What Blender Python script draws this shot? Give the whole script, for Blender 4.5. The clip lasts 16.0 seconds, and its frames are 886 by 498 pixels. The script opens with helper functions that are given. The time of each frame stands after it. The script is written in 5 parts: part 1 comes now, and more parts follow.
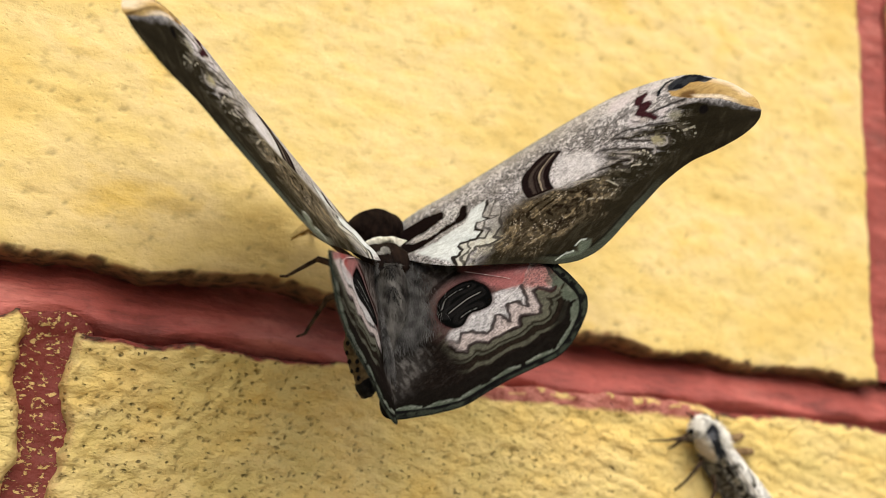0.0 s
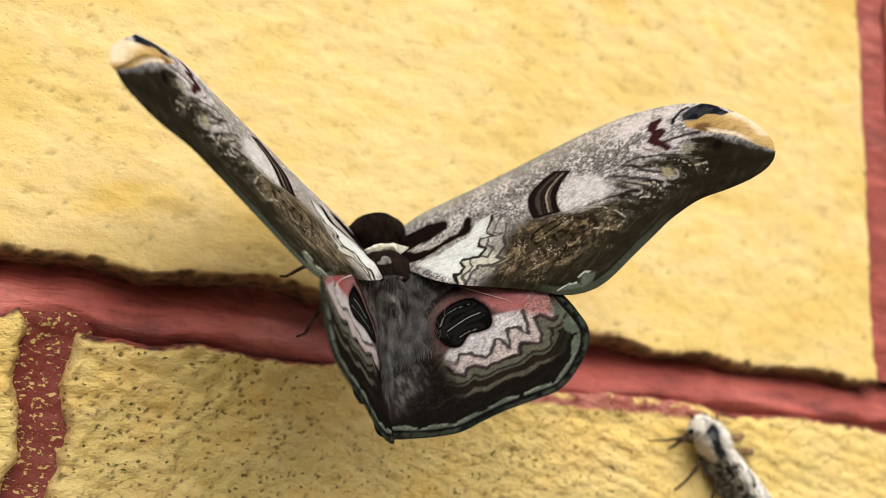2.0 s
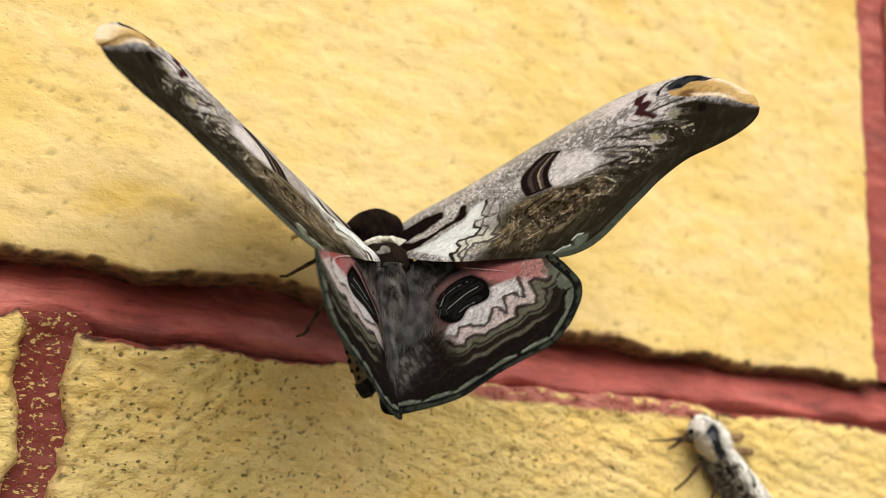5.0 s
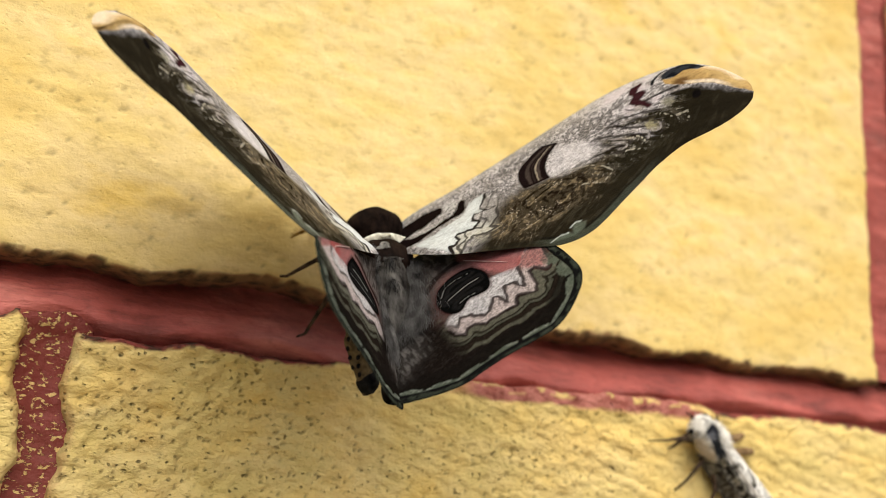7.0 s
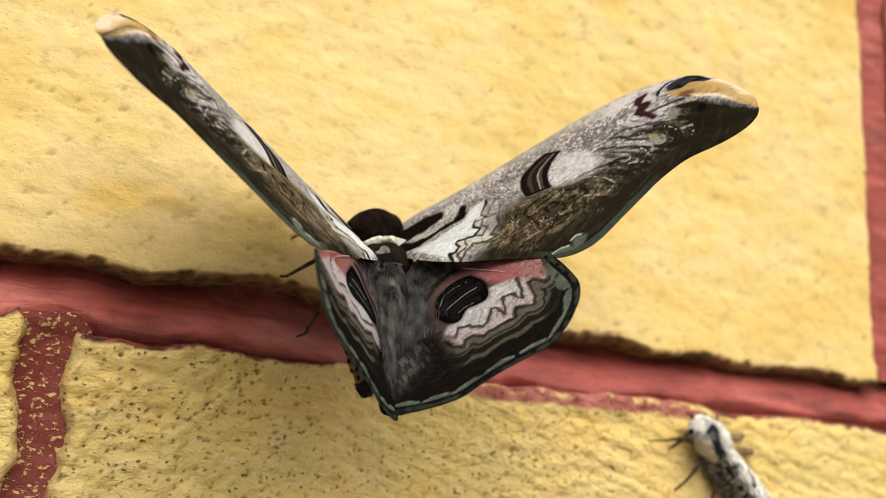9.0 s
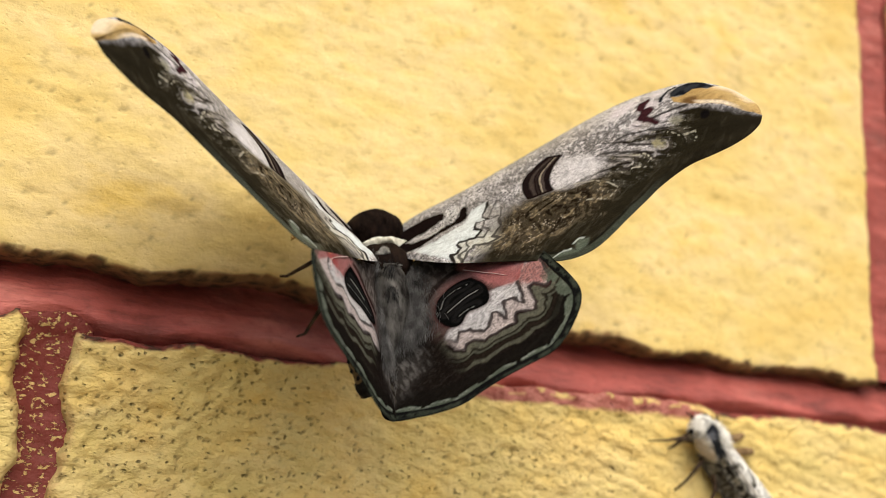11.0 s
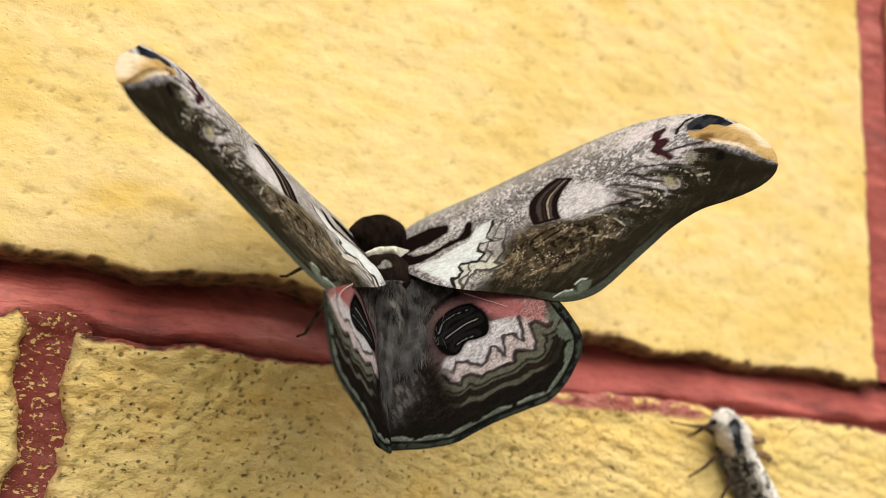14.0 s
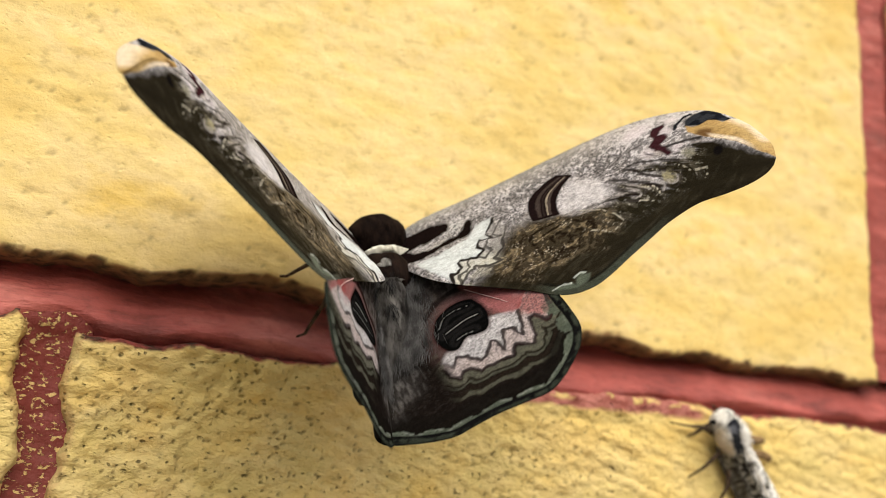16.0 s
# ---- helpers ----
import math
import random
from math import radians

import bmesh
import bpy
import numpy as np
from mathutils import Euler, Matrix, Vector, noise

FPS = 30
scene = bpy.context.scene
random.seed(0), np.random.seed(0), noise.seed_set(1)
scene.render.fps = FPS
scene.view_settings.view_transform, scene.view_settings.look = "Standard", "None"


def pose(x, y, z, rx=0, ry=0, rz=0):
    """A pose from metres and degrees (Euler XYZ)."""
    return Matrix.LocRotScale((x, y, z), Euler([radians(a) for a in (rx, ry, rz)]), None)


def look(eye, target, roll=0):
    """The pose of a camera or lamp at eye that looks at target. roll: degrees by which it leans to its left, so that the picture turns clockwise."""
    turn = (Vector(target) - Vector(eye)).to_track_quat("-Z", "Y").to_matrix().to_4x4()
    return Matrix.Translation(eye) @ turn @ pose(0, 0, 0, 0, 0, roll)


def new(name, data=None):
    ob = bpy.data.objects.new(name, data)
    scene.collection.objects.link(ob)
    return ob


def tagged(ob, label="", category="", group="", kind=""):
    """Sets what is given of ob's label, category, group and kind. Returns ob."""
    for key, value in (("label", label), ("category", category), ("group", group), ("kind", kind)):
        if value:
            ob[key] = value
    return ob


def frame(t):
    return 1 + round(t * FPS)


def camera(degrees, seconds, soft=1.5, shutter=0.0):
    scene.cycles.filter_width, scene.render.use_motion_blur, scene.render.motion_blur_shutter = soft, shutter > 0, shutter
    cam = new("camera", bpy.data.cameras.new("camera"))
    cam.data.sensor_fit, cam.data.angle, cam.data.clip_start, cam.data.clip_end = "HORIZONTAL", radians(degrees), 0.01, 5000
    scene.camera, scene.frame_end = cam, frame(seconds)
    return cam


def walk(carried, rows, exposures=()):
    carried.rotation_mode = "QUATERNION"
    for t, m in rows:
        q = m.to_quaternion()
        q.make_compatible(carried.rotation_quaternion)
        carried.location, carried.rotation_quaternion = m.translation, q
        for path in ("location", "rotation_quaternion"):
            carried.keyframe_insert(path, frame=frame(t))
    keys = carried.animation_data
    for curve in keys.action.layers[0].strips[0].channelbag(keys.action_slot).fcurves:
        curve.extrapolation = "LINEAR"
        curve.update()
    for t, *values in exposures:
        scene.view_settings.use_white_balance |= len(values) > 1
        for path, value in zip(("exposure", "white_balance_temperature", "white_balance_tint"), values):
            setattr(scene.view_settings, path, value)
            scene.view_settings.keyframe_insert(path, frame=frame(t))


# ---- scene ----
# The world's origin lies on the ground under the wall's face; the wall faces -y.
MM = 0.001
ZW = 1.2            # height of the picture's centre on the wall
cam = camera(42.0, 16.0, soft=0.85)
EYE = pose(-0.075677, -0.145675, ZW - 0.041531, 104.212, -2.546, -28.096)
cam.data.dof.use_dof, cam.data.dof.focus_distance, cam.data.dof.aperture_fstop = True, 0.137, 24
walk(cam, [(0.0, EYE), (16.0, EYE)])

# ---- light: an open, bright but clouded sky, a wide soft sun high in front of the wall ----
SUN_DIR = Vector((-0.02, -0.60, 0.80)).normalized()
world = bpy.data.worlds.new("sky")
scene.world = world
world.use_nodes = True
wn = world.node_tree.nodes
sky = wn.new("ShaderNodeTexSky")
sky.sky_type = "NISHITA"
sky.sun_disc = False
sky.sun_elevation = math.asin(SUN_DIR.z)
sky.sun_rotation = math.atan2(SUN_DIR.x, SUN_DIR.y)
sky.dust_density = 4.0
world.node_tree.links.new(sky.outputs[0], wn["Background"].inputs[0])
wn["Background"].inputs[1].default_value = 0.086
sun_data = bpy.data.lights.new("sun", "SUN")
sun_data.energy, sun_data.angle, sun_data.color = 3.3, radians(80), (1.0, 0.94, 0.83)
sun = new("sun", sun_data)
sun.matrix_world = look(SUN_DIR * 5, (0, 0, 0))
scene.view_settings.exposure = 0.28


# ---- materials ----
def mat(name, rough=0.7, metal=0.0, spec=0.5):
    m = bpy.data.materials.new(name)
    m.use_nodes = True
    b = m.node_tree.nodes["Principled BSDF"]
    b.inputs["Roughness"].default_value = rough
    b.inputs["Metallic"].default_value = metal
    b.inputs["Specular IOR Level"].default_value = spec
    return m, m.node_tree.nodes, m.node_tree.links, b


def noise_tex(n, l, scale, detail=4, rough=0.55, coords="Object", stretch=None):
    tc = n.new("ShaderNodeTexCoord")
    t = n.new("ShaderNodeTexNoise")
    t.inputs["Scale"].default_value, t.inputs["Detail"].default_value, t.inputs["Roughness"].default_value = scale, detail, rough
    if stretch:
        mp = n.new("ShaderNodeMapping")
        mp.inputs["Scale"].default_value = stretch
        l.new(tc.outputs[coords], mp.inputs[0])
        l.new(mp.outputs[0], t.inputs["Vector"])
    else:
        l.new(tc.outputs[coords], t.inputs["Vector"])
    return t


def ramp(n, l, src, stops):
    r = n.new("ShaderNodeValToRGB")
    while len(r.color_ramp.elements) < len(stops):
        r.color_ramp.elements.new(0.5)
    for e, (p, c) in zip(r.color_ramp.elements, stops):
        e.position, e.color = p, (*c, 1) if len(c) == 3 else c
    l.new(src, r.inputs[0])
    return r


def mixc(n, l, fac, a, b, kind="MIX"):
    x = n.new("ShaderNodeMix")
    x.data_type, x.blend_type = "RGBA", kind
    for s, v in ((0, fac), (6, a), (7, b)):
        if isinstance(v, (int, float)):
            x.inputs[s].default_value = v
        elif isinstance(v, tuple):
            x.inputs[s].default_value = (*v, 1)
        else:
            l.new(v, x.inputs[s])
    return x.outputs[2]


def bump(n, l, b, src, dist, strength=1.0, prev=None):
    x = n.new("ShaderNodeBump")
    x.inputs["Distance"].default_value, x.inputs["Strength"].default_value = dist, strength
    l.new(src, x.inputs["Height"])
    if prev:
        l.new(prev, x.inputs["Normal"])
    l.new(x.outputs[0], b.inputs["Normal"])
    return x.outputs[0]


def attribute(n, name):
    at = n.new("ShaderNodeAttribute")
    at.attribute_name = name
    return at


def maths(n, l, op, a, b):
    x = n.new("ShaderNodeMath")
    x.operation = op
    for k, v in enumerate((a, b)):
        if isinstance(v, (int, float)):
            x.inputs[k].default_value = v
        else:
            l.new(v, x.inputs[k])
    return x.outputs[0]


def dots(n, l, scale, near, far, keep, stretch):
    """Scattered pores: 1 in the middle of some cells, 0 outside."""
    tc, mp, v = n.new("ShaderNodeTexCoord"), n.new("ShaderNodeMapping"), n.new("ShaderNodeTexVoronoi")
    warp = noise_tex(n, l, scale * 1.7, 2)
    mp.inputs["Scale"].default_value = stretch
    off = n.new("ShaderNodeVectorMath")
    off.operation = "MULTIPLY_ADD"
    l.new(warp.outputs["Color"], off.inputs[0])
    off.inputs[1].default_value = (0.0006, 0.0006, 0.0006)
    l.new(tc.outputs["Object"], off.inputs[2])
    l.new(off.outputs[0], mp.inputs[0])
    l.new(mp.outputs[0], v.inputs["Vector"])
    v.inputs["Scale"].default_value = scale
    spot = ramp(n, l, v.outputs["Distance"], [(near, (1, 1, 1)), (far, (0, 0, 0))])
    sep = n.new("ShaderNodeSeparateColor")
    l.new(v.outputs["Color"], sep.inputs[0])
    some = maths(n, l, "LESS_THAN", sep.outputs[0], keep)
    return maths(n, l, "MULTIPLY", spot.outputs[0], some)


def yellow_paint():
    m, n, l, b = mat("yellow_limewash", 0.85, 0, 0.25)
    big = noise_tex(n, l, 34, 6, 0.62, stretch=(1, 1, 1.8))
    base = ramp(n, l, big.outputs[0], [(0.3, (0.69, 0.47, 0.13)), (0.45, (0.75, 0.565, 0.21)), (0.56, (0.79, 0.61, 0.28)), (0.70, (0.76, 0.53, 0.14))])
    mid = noise_tex(n, l, 250, 6, 0.68, stretch=(1, 1, 1.7))
    tone = ramp(n, l, mid.outputs[0], [(0.33, (0.52, 0.47, 0.38)), (0.45, (0.95, 0.94, 0.91)), (0.7, (1.02, 1.02, 1.02))])
    col = mixc(n, l, 0.5, base.outputs[0], tone.outputs[0], "MULTIPLY")
    pores = attribute(n, "pores").outputs["Fac"]
    # ochre weathering where the face is open
    stain = noise_tex(n, l, 120, 5, 0.7)
    worn = ramp(n, l, stain.outputs[0], [(0.46, (0, 0, 0)), (0.64, (1, 1, 1))])
    col = mixc(n, l, maths(n, l, "MULTIPLY", maths(n, l, "MULTIPLY", worn.outputs[0], pores), 0.5), col, (0.79, 0.62, 0.23))
    tan = noise_tex(n, l, 75, 5, 0.6, stretch=(1, 1, 1.6))
    tint = ramp(n, l, tan.outputs[0], [(0.34, (0.50, 0.40, 0.13)), (0.48, (0.70, 0.54, 0.20)), (0.64, (0.78, 0.52, 0.13))])
    col = mixc(n, l, maths(n, l, "MULTIPLY", pores, 0.45), col, tint.outputs[0])
    patch = noise_tex(n, l, 45, 3)
    where = ramp(n, l, patch.outputs[0], [(0.36, (0.25, 0.25, 0.25)), (0.60, (1, 1, 1))])
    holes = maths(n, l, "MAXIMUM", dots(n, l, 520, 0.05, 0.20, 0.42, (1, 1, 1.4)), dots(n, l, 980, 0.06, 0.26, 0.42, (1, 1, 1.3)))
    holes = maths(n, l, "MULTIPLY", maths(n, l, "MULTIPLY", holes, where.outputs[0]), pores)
    # pores and pits: the shade inside them is painted into the colour
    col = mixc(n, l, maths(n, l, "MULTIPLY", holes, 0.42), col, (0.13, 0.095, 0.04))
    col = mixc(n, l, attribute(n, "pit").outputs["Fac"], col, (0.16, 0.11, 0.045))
    # the red of the joint laps over the arris, with grime along it
    lap = attribute(n, "lap").outputs["Fac"]
    grime = noise_tex(n, l, 500, 4)
    lapc = ramp(n, l, grime.outputs[0], [(0.38, (0.06, 0.026, 0.016)), (0.56, (0.26, 0.055, 0.042))])
    col = mixc(n, l, lap, col, lapc.outputs[0])
    col = mixc(n, l, attribute(n, "painted").outputs["Fac"], col, ramp(n, l, grime.outputs[0], [(0.35, (0.27, 0.075, 0.055)), (0.60, (0.45, 0.17, 0.135))]).outputs[0])
    # lower arris: grime and the shadow under the edge, both painted in
    edge_soil_shade = ramp(n, l, grime.outputs[0], [(0.36, (0.055, 0.036, 0.016)), (0.60, (0.20, 0.115, 0.045))])
    col = mixc(n, l, attribute(n, "under").outputs["Fac"], col, edge_soil_shade.outputs[0])
    l.new(col, b.inputs["Base Color"])
    p = bump(n, l, b, mid.outputs[0], 0.00032, 0.8)
    fine = noise_tex(n, l, 900, 4, 0.7)
    p = bump(n, l, b, fine.outputs[0], 0.00012, 0.7, p)
    ridged = noise_tex(n, l, 330, 4, 0.6, stretch=(0.8, 1, 1.3))
    p = bump(n, l, b, maths(n, l, "MULTIPLY", ridged.outputs[0], pores), 0.0014, 1.0, p)
    bump(n, l, b, maths(n, l, "SUBTRACT", 1.0, holes), 0.0007, 1.0, p)
    return m


def red_paint(flakes=False):
    m, n, l, b = mat("red_joint_paint_flaked" if flakes else "red_joint_paint", 0.6, 0, 0.4)
    big = noise_tex(n, l, 60, 5, 0.6, stretch=(0.5, 1, 1.6))
    base = ramp(n, l, big.outputs[0], [(0.3, (0.27, 0.048, 0.036)), (0.52, (0.38, 0.082, 0.064)), (0.68, (0.47, 0.15, 0.12))])
    fine = noise_tex(n, l, 600, 4, 0.6)
    tone = ramp(n, l, fine.outputs[0], [(0.3, (0.7, 0.66, 0.66)), (0.5, (1, 1, 1))])
    dirt = noise_tex(n, l, 170, 6, 0.7, stretch=(1, 1, 1) if flakes else (0.35, 1, 1.5))
    soot = ramp(n, l, dirt.outputs[0], [(0.36, (0.42, 0.37, 0.36)), (0.50, (0.95, 0.94, 0.94)), (0.68, (1.3, 1.4, 1.4))])
    col = mixc(n, l, 0.7, base.outputs[0], tone.outputs[0], "MULTIPLY")
    col = mixc(n, l, 0.8, col, soot.outputs[0], "MULTIPLY")
    if flakes:
        fl = noise_tex(n, l, 1450, 5, 0.62, stretch=(0.75, 1, 1.25))
        k = ramp(n, l, fl.outputs[0], [(0.568, (0, 0, 0)), (0.592, (1, 1, 1))])
        col = mixc(n, l, k.outputs[0], mixc(n, l, 0.85, col, (0.155, 0.018, 0.011)), (0.70, 0.50, 0.19))
        p = bump(n, l, b, k.outputs[0], 0.0003, 0.9)
    else:
        p = None
    l.new(col, b.inputs["Base Color"])
    p = bump(n, l, b, fine.outputs[0], 0.0003, 0.8, p)
    bump(n, l, b, dirt.outputs[0], 0.0012, 0.8, p)
    return m


def scale_wing(name="hindwing_scales", rough=0.6, sheen=0.18, gloss=0.0):
    m, n, l, b = mat(name, rough, 0, 0.03)
    at = n.new("ShaderNodeAttribute")
    at.attribute_name = "scales"
    grain = noise_tex(n, l, 6500, 2, 0.6)
    pepper = noise_tex(n, l, 3000, 4, 0.75)
    dark = ramp(n, l, pepper.outputs[0], [(0.49, (0, 0, 0)), (0.54, (1, 1, 1))])
    amount = n.new("ShaderNodeMath")
    amount.operation = "MULTIPLY"
    l.new(dark.outputs[0], amount.inputs[0])
    l.new(at.outputs["Alpha"], amount.inputs[1])
    tone = ramp(n, l, grain.outputs[0], [(0.3, (0.55, 0.55, 0.55)), (0.65, (1.18, 1.18, 1.18))])
    col = mixc(n, l, amount.outputs[0], at.outputs["Color"], (0.012, 0.011, 0.012))
    col = mixc(n, l, 0.8, col, tone.outputs[0], "MULTIPLY")
    streak = noise_tex(n, l, 1500, 4, 0.65, stretch=(0.55, 1.3, 1))
    shade = ramp(n, l, streak.outputs[0], [(0.34, (0.50, 0.50, 0.50)), (0.52, (0.94, 0.94, 0.94)), (0.68, (1.25, 1.25, 1.25))])
    col = mixc(n, l, 0.5, col, shade.outputs[0], "MULTIPLY")
    l.new(col, b.inputs["Base Color"])
    l.new(maths(n, l, "ADD", maths(n, l, "MULTIPLY", at.outputs["Alpha"], 0.22), gloss), b.inputs["Specular IOR Level"])
    l.new(maths(n, l, "MULTIPLY", at.outputs["Alpha"], sheen), b.inputs["Sheen Weight"])
    b.inputs["Sheen Roughness"].default_value = 0.35
    bump(n, l, b, grain.outputs[0], 0.00008, 0.8)
    return m


def fur_mat(name, dark, light, scale=900, rough=0.8):
    m, n, l, b = mat(name, rough, 0, 0.03)
    t = noise_tex(n, l, scale, 4, 0.6, stretch=(1.6, 0.5, 1))
    c = ramp(n, l, t.outputs[0], [(0.35, dark), (0.62, light)])
    l.new(c.outputs[0], b.inputs["Base Color"])
    bump(n, l, b, t.outputs[0], 0.0003, 0.8)
    return m


YELLOW, RED, RED_FLAKED, WING, FOREWING = yellow_paint(), red_paint(), red_paint(True), scale_wing(), scale_wing("forewing_scales", 0.55, 0.36, 0.0)
VELVET = fur_mat("dark_brown_velvet", (0.003, 0.0018, 0.0015), (0.012, 0.007, 0.005))
CREAM = fur_mat("cream_fur", (0.42, 0.40, 0.32), (0.72, 0.70, 0.60))
PALE = fur_mat("pale_grey_fur", (0.16, 0.155, 0.14), (0.42, 0.41, 0.38))
GREY = fur_mat("grey_fur", (0.018, 0.016, 0.015), (0.15, 0.142, 0.132), 420)
OLIVE = fur_mat("olive_fur", (0.055, 0.042, 0.025), (0.14, 0.11, 0.065))
BLACK = fur_mat("black_fur", (0.003, 0.003, 0.003), (0.018, 0.018, 0.019))
ORANGE = fur_mat("orange_brown_plume", (0.30, 0.16, 0.04), (0.55, 0.34, 0.10))
TAN = fur_mat("tan_leg_hair", (0.10, 0.055, 0.025), (0.36, 0.24, 0.12), 1500)
LEG = fur_mat("dark_leg", (0.02, 0.014, 0.010), (0.09, 0.06, 0.04))


# ---- mesh helpers ----
def part(name, bm, material, parent, label=""):
    me = bpy.data.meshes.new(name)
    bm.to_mesh(me)
    bm.free()
    return finish(name, me, material, parent, label)


def finish(name, me, material, parent, label="", smooth=True):
    if smooth:
        me.polygons.foreach_set("use_smooth", np.ones(len(me.polygons), bool))
    me.materials.append(material)
    ob = new(name, me)
    ob.parent = parent
    if label:
        tagged(ob, label)
    return ob


def smoothstep(a, b, x):
    t = np.clip((x - a) / (b - a), 0, 1)
    return t * t * (3 - 2 * t)


def vnoise(x, y, seed=0):
    """Value noise, vectorised, 0 to 1."""
    xi, yi = np.floor(x).astype(np.int64), np.floor(y).astype(np.int64)
    fx, fy = x - xi, y - yi
    fx, fy = fx * fx * (3 - 2 * fx), fy * fy * (3 - 2 * fy)

    def h(i, j):
        n = (i * 374761393 + j * 668265263 + seed * 974634777) & 0xFFFFFFFF
        n = ((n ^ (n >> 13)) * 1274126177) & 0xFFFFFFFF
        return ((n ^ (n >> 16)) & 0xFFFF) / 65535.0
    return (h(xi, yi) * (1 - fx) + h(xi + 1, yi) * fx) * (1 - fy) + (h(xi, yi + 1) * (1 - fx) + h(xi + 1, yi + 1) * fx) * fy


def fbm(x, y, seed=0, octaves=4):
    s, a, tot = 0, 1.0, 0
    for o in range(octaves):
        s = s + a * vnoise(x * 2 ** o, y * 2 ** o, seed + o)
        tot += a
        a *= 0.5
    return s / tot


def curve_points(points, n):
    """A smooth curve through a few points, evenly sampled."""
    p = np.array(points, float)
    q = np.vstack([2 * p[0] - p[1], p, 2 * p[-1] - p[-2]])
    out = []
    for i in range(1, len(q) - 2):
        t = np.linspace(0, 1, 24, endpoint=False)[:, None]
        a, b, c, d = q[i - 1], q[i], q[i + 1], q[i + 2]
        out.append(0.5 * (2 * b + (c - a) * t + (2 * a - 5 * b + 4 * c - d) * t ** 2 + (3 * b - a - 3 * c + d) * t ** 3))
    c = np.vstack(out + [p[-1:]])
    s = np.concatenate([[0], np.cumsum(np.linalg.norm(np.diff(c, axis=0), axis=1))])
    u = np.linspace(0, s[-1], n)
    return np.stack([np.interp(u, s, c[:, k]) for k in range(c.shape[1])], 1)


def dist_to(x, y, line):
    """Distance to a polyline."""
    line = np.array(line, float)
    best = np.full(x.shape, 1e9)
    for a, b in zip(line[:-1], line[1:]):
        d = b - a
        t = np.clip(((x - a[0]) * d[0] + (y - a[1]) * d[1]) / max(d @ d, 1e-9), 0, 1)
        best = np.minimum(best, np.hypot(x - a[0] - t * d[0], y - a[1] - t * d[1]))
    return best


def over(col, mask, c):
    mask = np.clip(mask, 0, 1)[..., None]
    return col * (1 - mask) + np.array(c) * mask


def grid_faces(nu, nv, off=0, flip=False):
    i, j = np.meshgrid(np.arange(nu - 1), np.arange(nv - 1), indexing="ij")
    a = (i * nv + j).ravel() + off
    f = np.stack([a, a + nv, a + nv + 1, a + 1], 1)
    return f[:, ::-1] if flip else f


def mesh_from(name, verts, faces, colour=None, attr="scales"):
    me = bpy.data.meshes.new(name)
    me.from_pydata(verts.tolist(), [], faces.tolist() if hasattr(faces, "tolist") else faces)
    if colour is not None:
        if colour.ndim == 2:
            at = me.color_attributes.new(attr, "FLOAT_COLOR", "POINT")
            rgba = np.ones((len(verts), 4), np.float32)
            rgba[:, 3] = 0
            rgba[:, :colour.shape[1]] = colour
            at.data.foreach_set("color", rgba.ravel())
        else:
            at = me.attributes.new(attr, "FLOAT", "POINT")
            at.data.foreach_set("value", colour.astype(np.float32))
    me.update()
    return me


def tube(points, radii, sides=8, bm=None, flat=1.0):
    """A tapered, closed tube along points."""
    bm = bm or bmesh.new()
    pts = [Vector(p) for p in points]
    rings = []
    for i, p in enumerate(pts):
        d = (pts[min(i + 1, len(pts) - 1)] - pts[max(i - 1, 0)]).normalized()
        a = d.cross(Vector((0.3, 0.2, 1))).normalized()
        b = d.cross(a)
        rings.append([bm.verts.new(p + float(radii[i]) * (a * math.cos(k * math.tau / sides) + flat * b * math.sin(k * math.tau / sides))) for k in range(sides)])
    for r, s in zip(rings, rings[1:]):
        for k in range(sides):
            bm.faces.new((r[k], r[(k + 1) % sides], s[(k + 1) % sides], s[k]))
    bm.faces.new(rings[0][::-1])
    bm.faces.new(rings[-1])
    return bm


def blob(centre, size, turn=(0, 0, 0), rough=0.0, seed=0, seg=32, rings=24):
    """A rounded, slightly uneven body."""
    bm = bmesh.new()
    bmesh.ops.create_uvsphere(bm, u_segments=seg, v_segments=rings, radius=1)
    m = pose(0, 0, 0, *turn)
    for v in bm.verts:
        n = noise.noise(v.co * 2.3 + Vector((seed, 0, 0))) * rough + noise.noise(v.co * 7 + Vector((0, seed, 0))) * rough * 0.4
        q = Vector((v.co.x * size[0], v.co.y * size[1], v.co.z * size[2])) * (1 + n)
        v.co = m @ q + Vector(centre)
    return bm


# ---- the wall: painted bricks with recessed red joints ----
BH, BL = 0.078, 0.230
wall = new("wall_north")
wall.location = (0, 0, ZW)
tagged(wall, "brick wall painted yellow with recessed red joints", "wall", kind="structure")


def slab(name, x0, x1, y0, y1, z0, z1, material, parent, label=""):
    bm = bmesh.new()
    bmesh.ops.create_cube(bm, size=1)
    for v in bm.verts:
        v.co = Vector(((x0, x1)[v.co.x > 0], (y0, y1)[v.co.y > 0], (z0, z1)[v.co.z > 0]))
    ob = part(name, bm, material, parent, label)
    ob.data.polygons.foreach_set("use_smooth", np.zeros(len(ob.data.polygons), bool))
    return ob


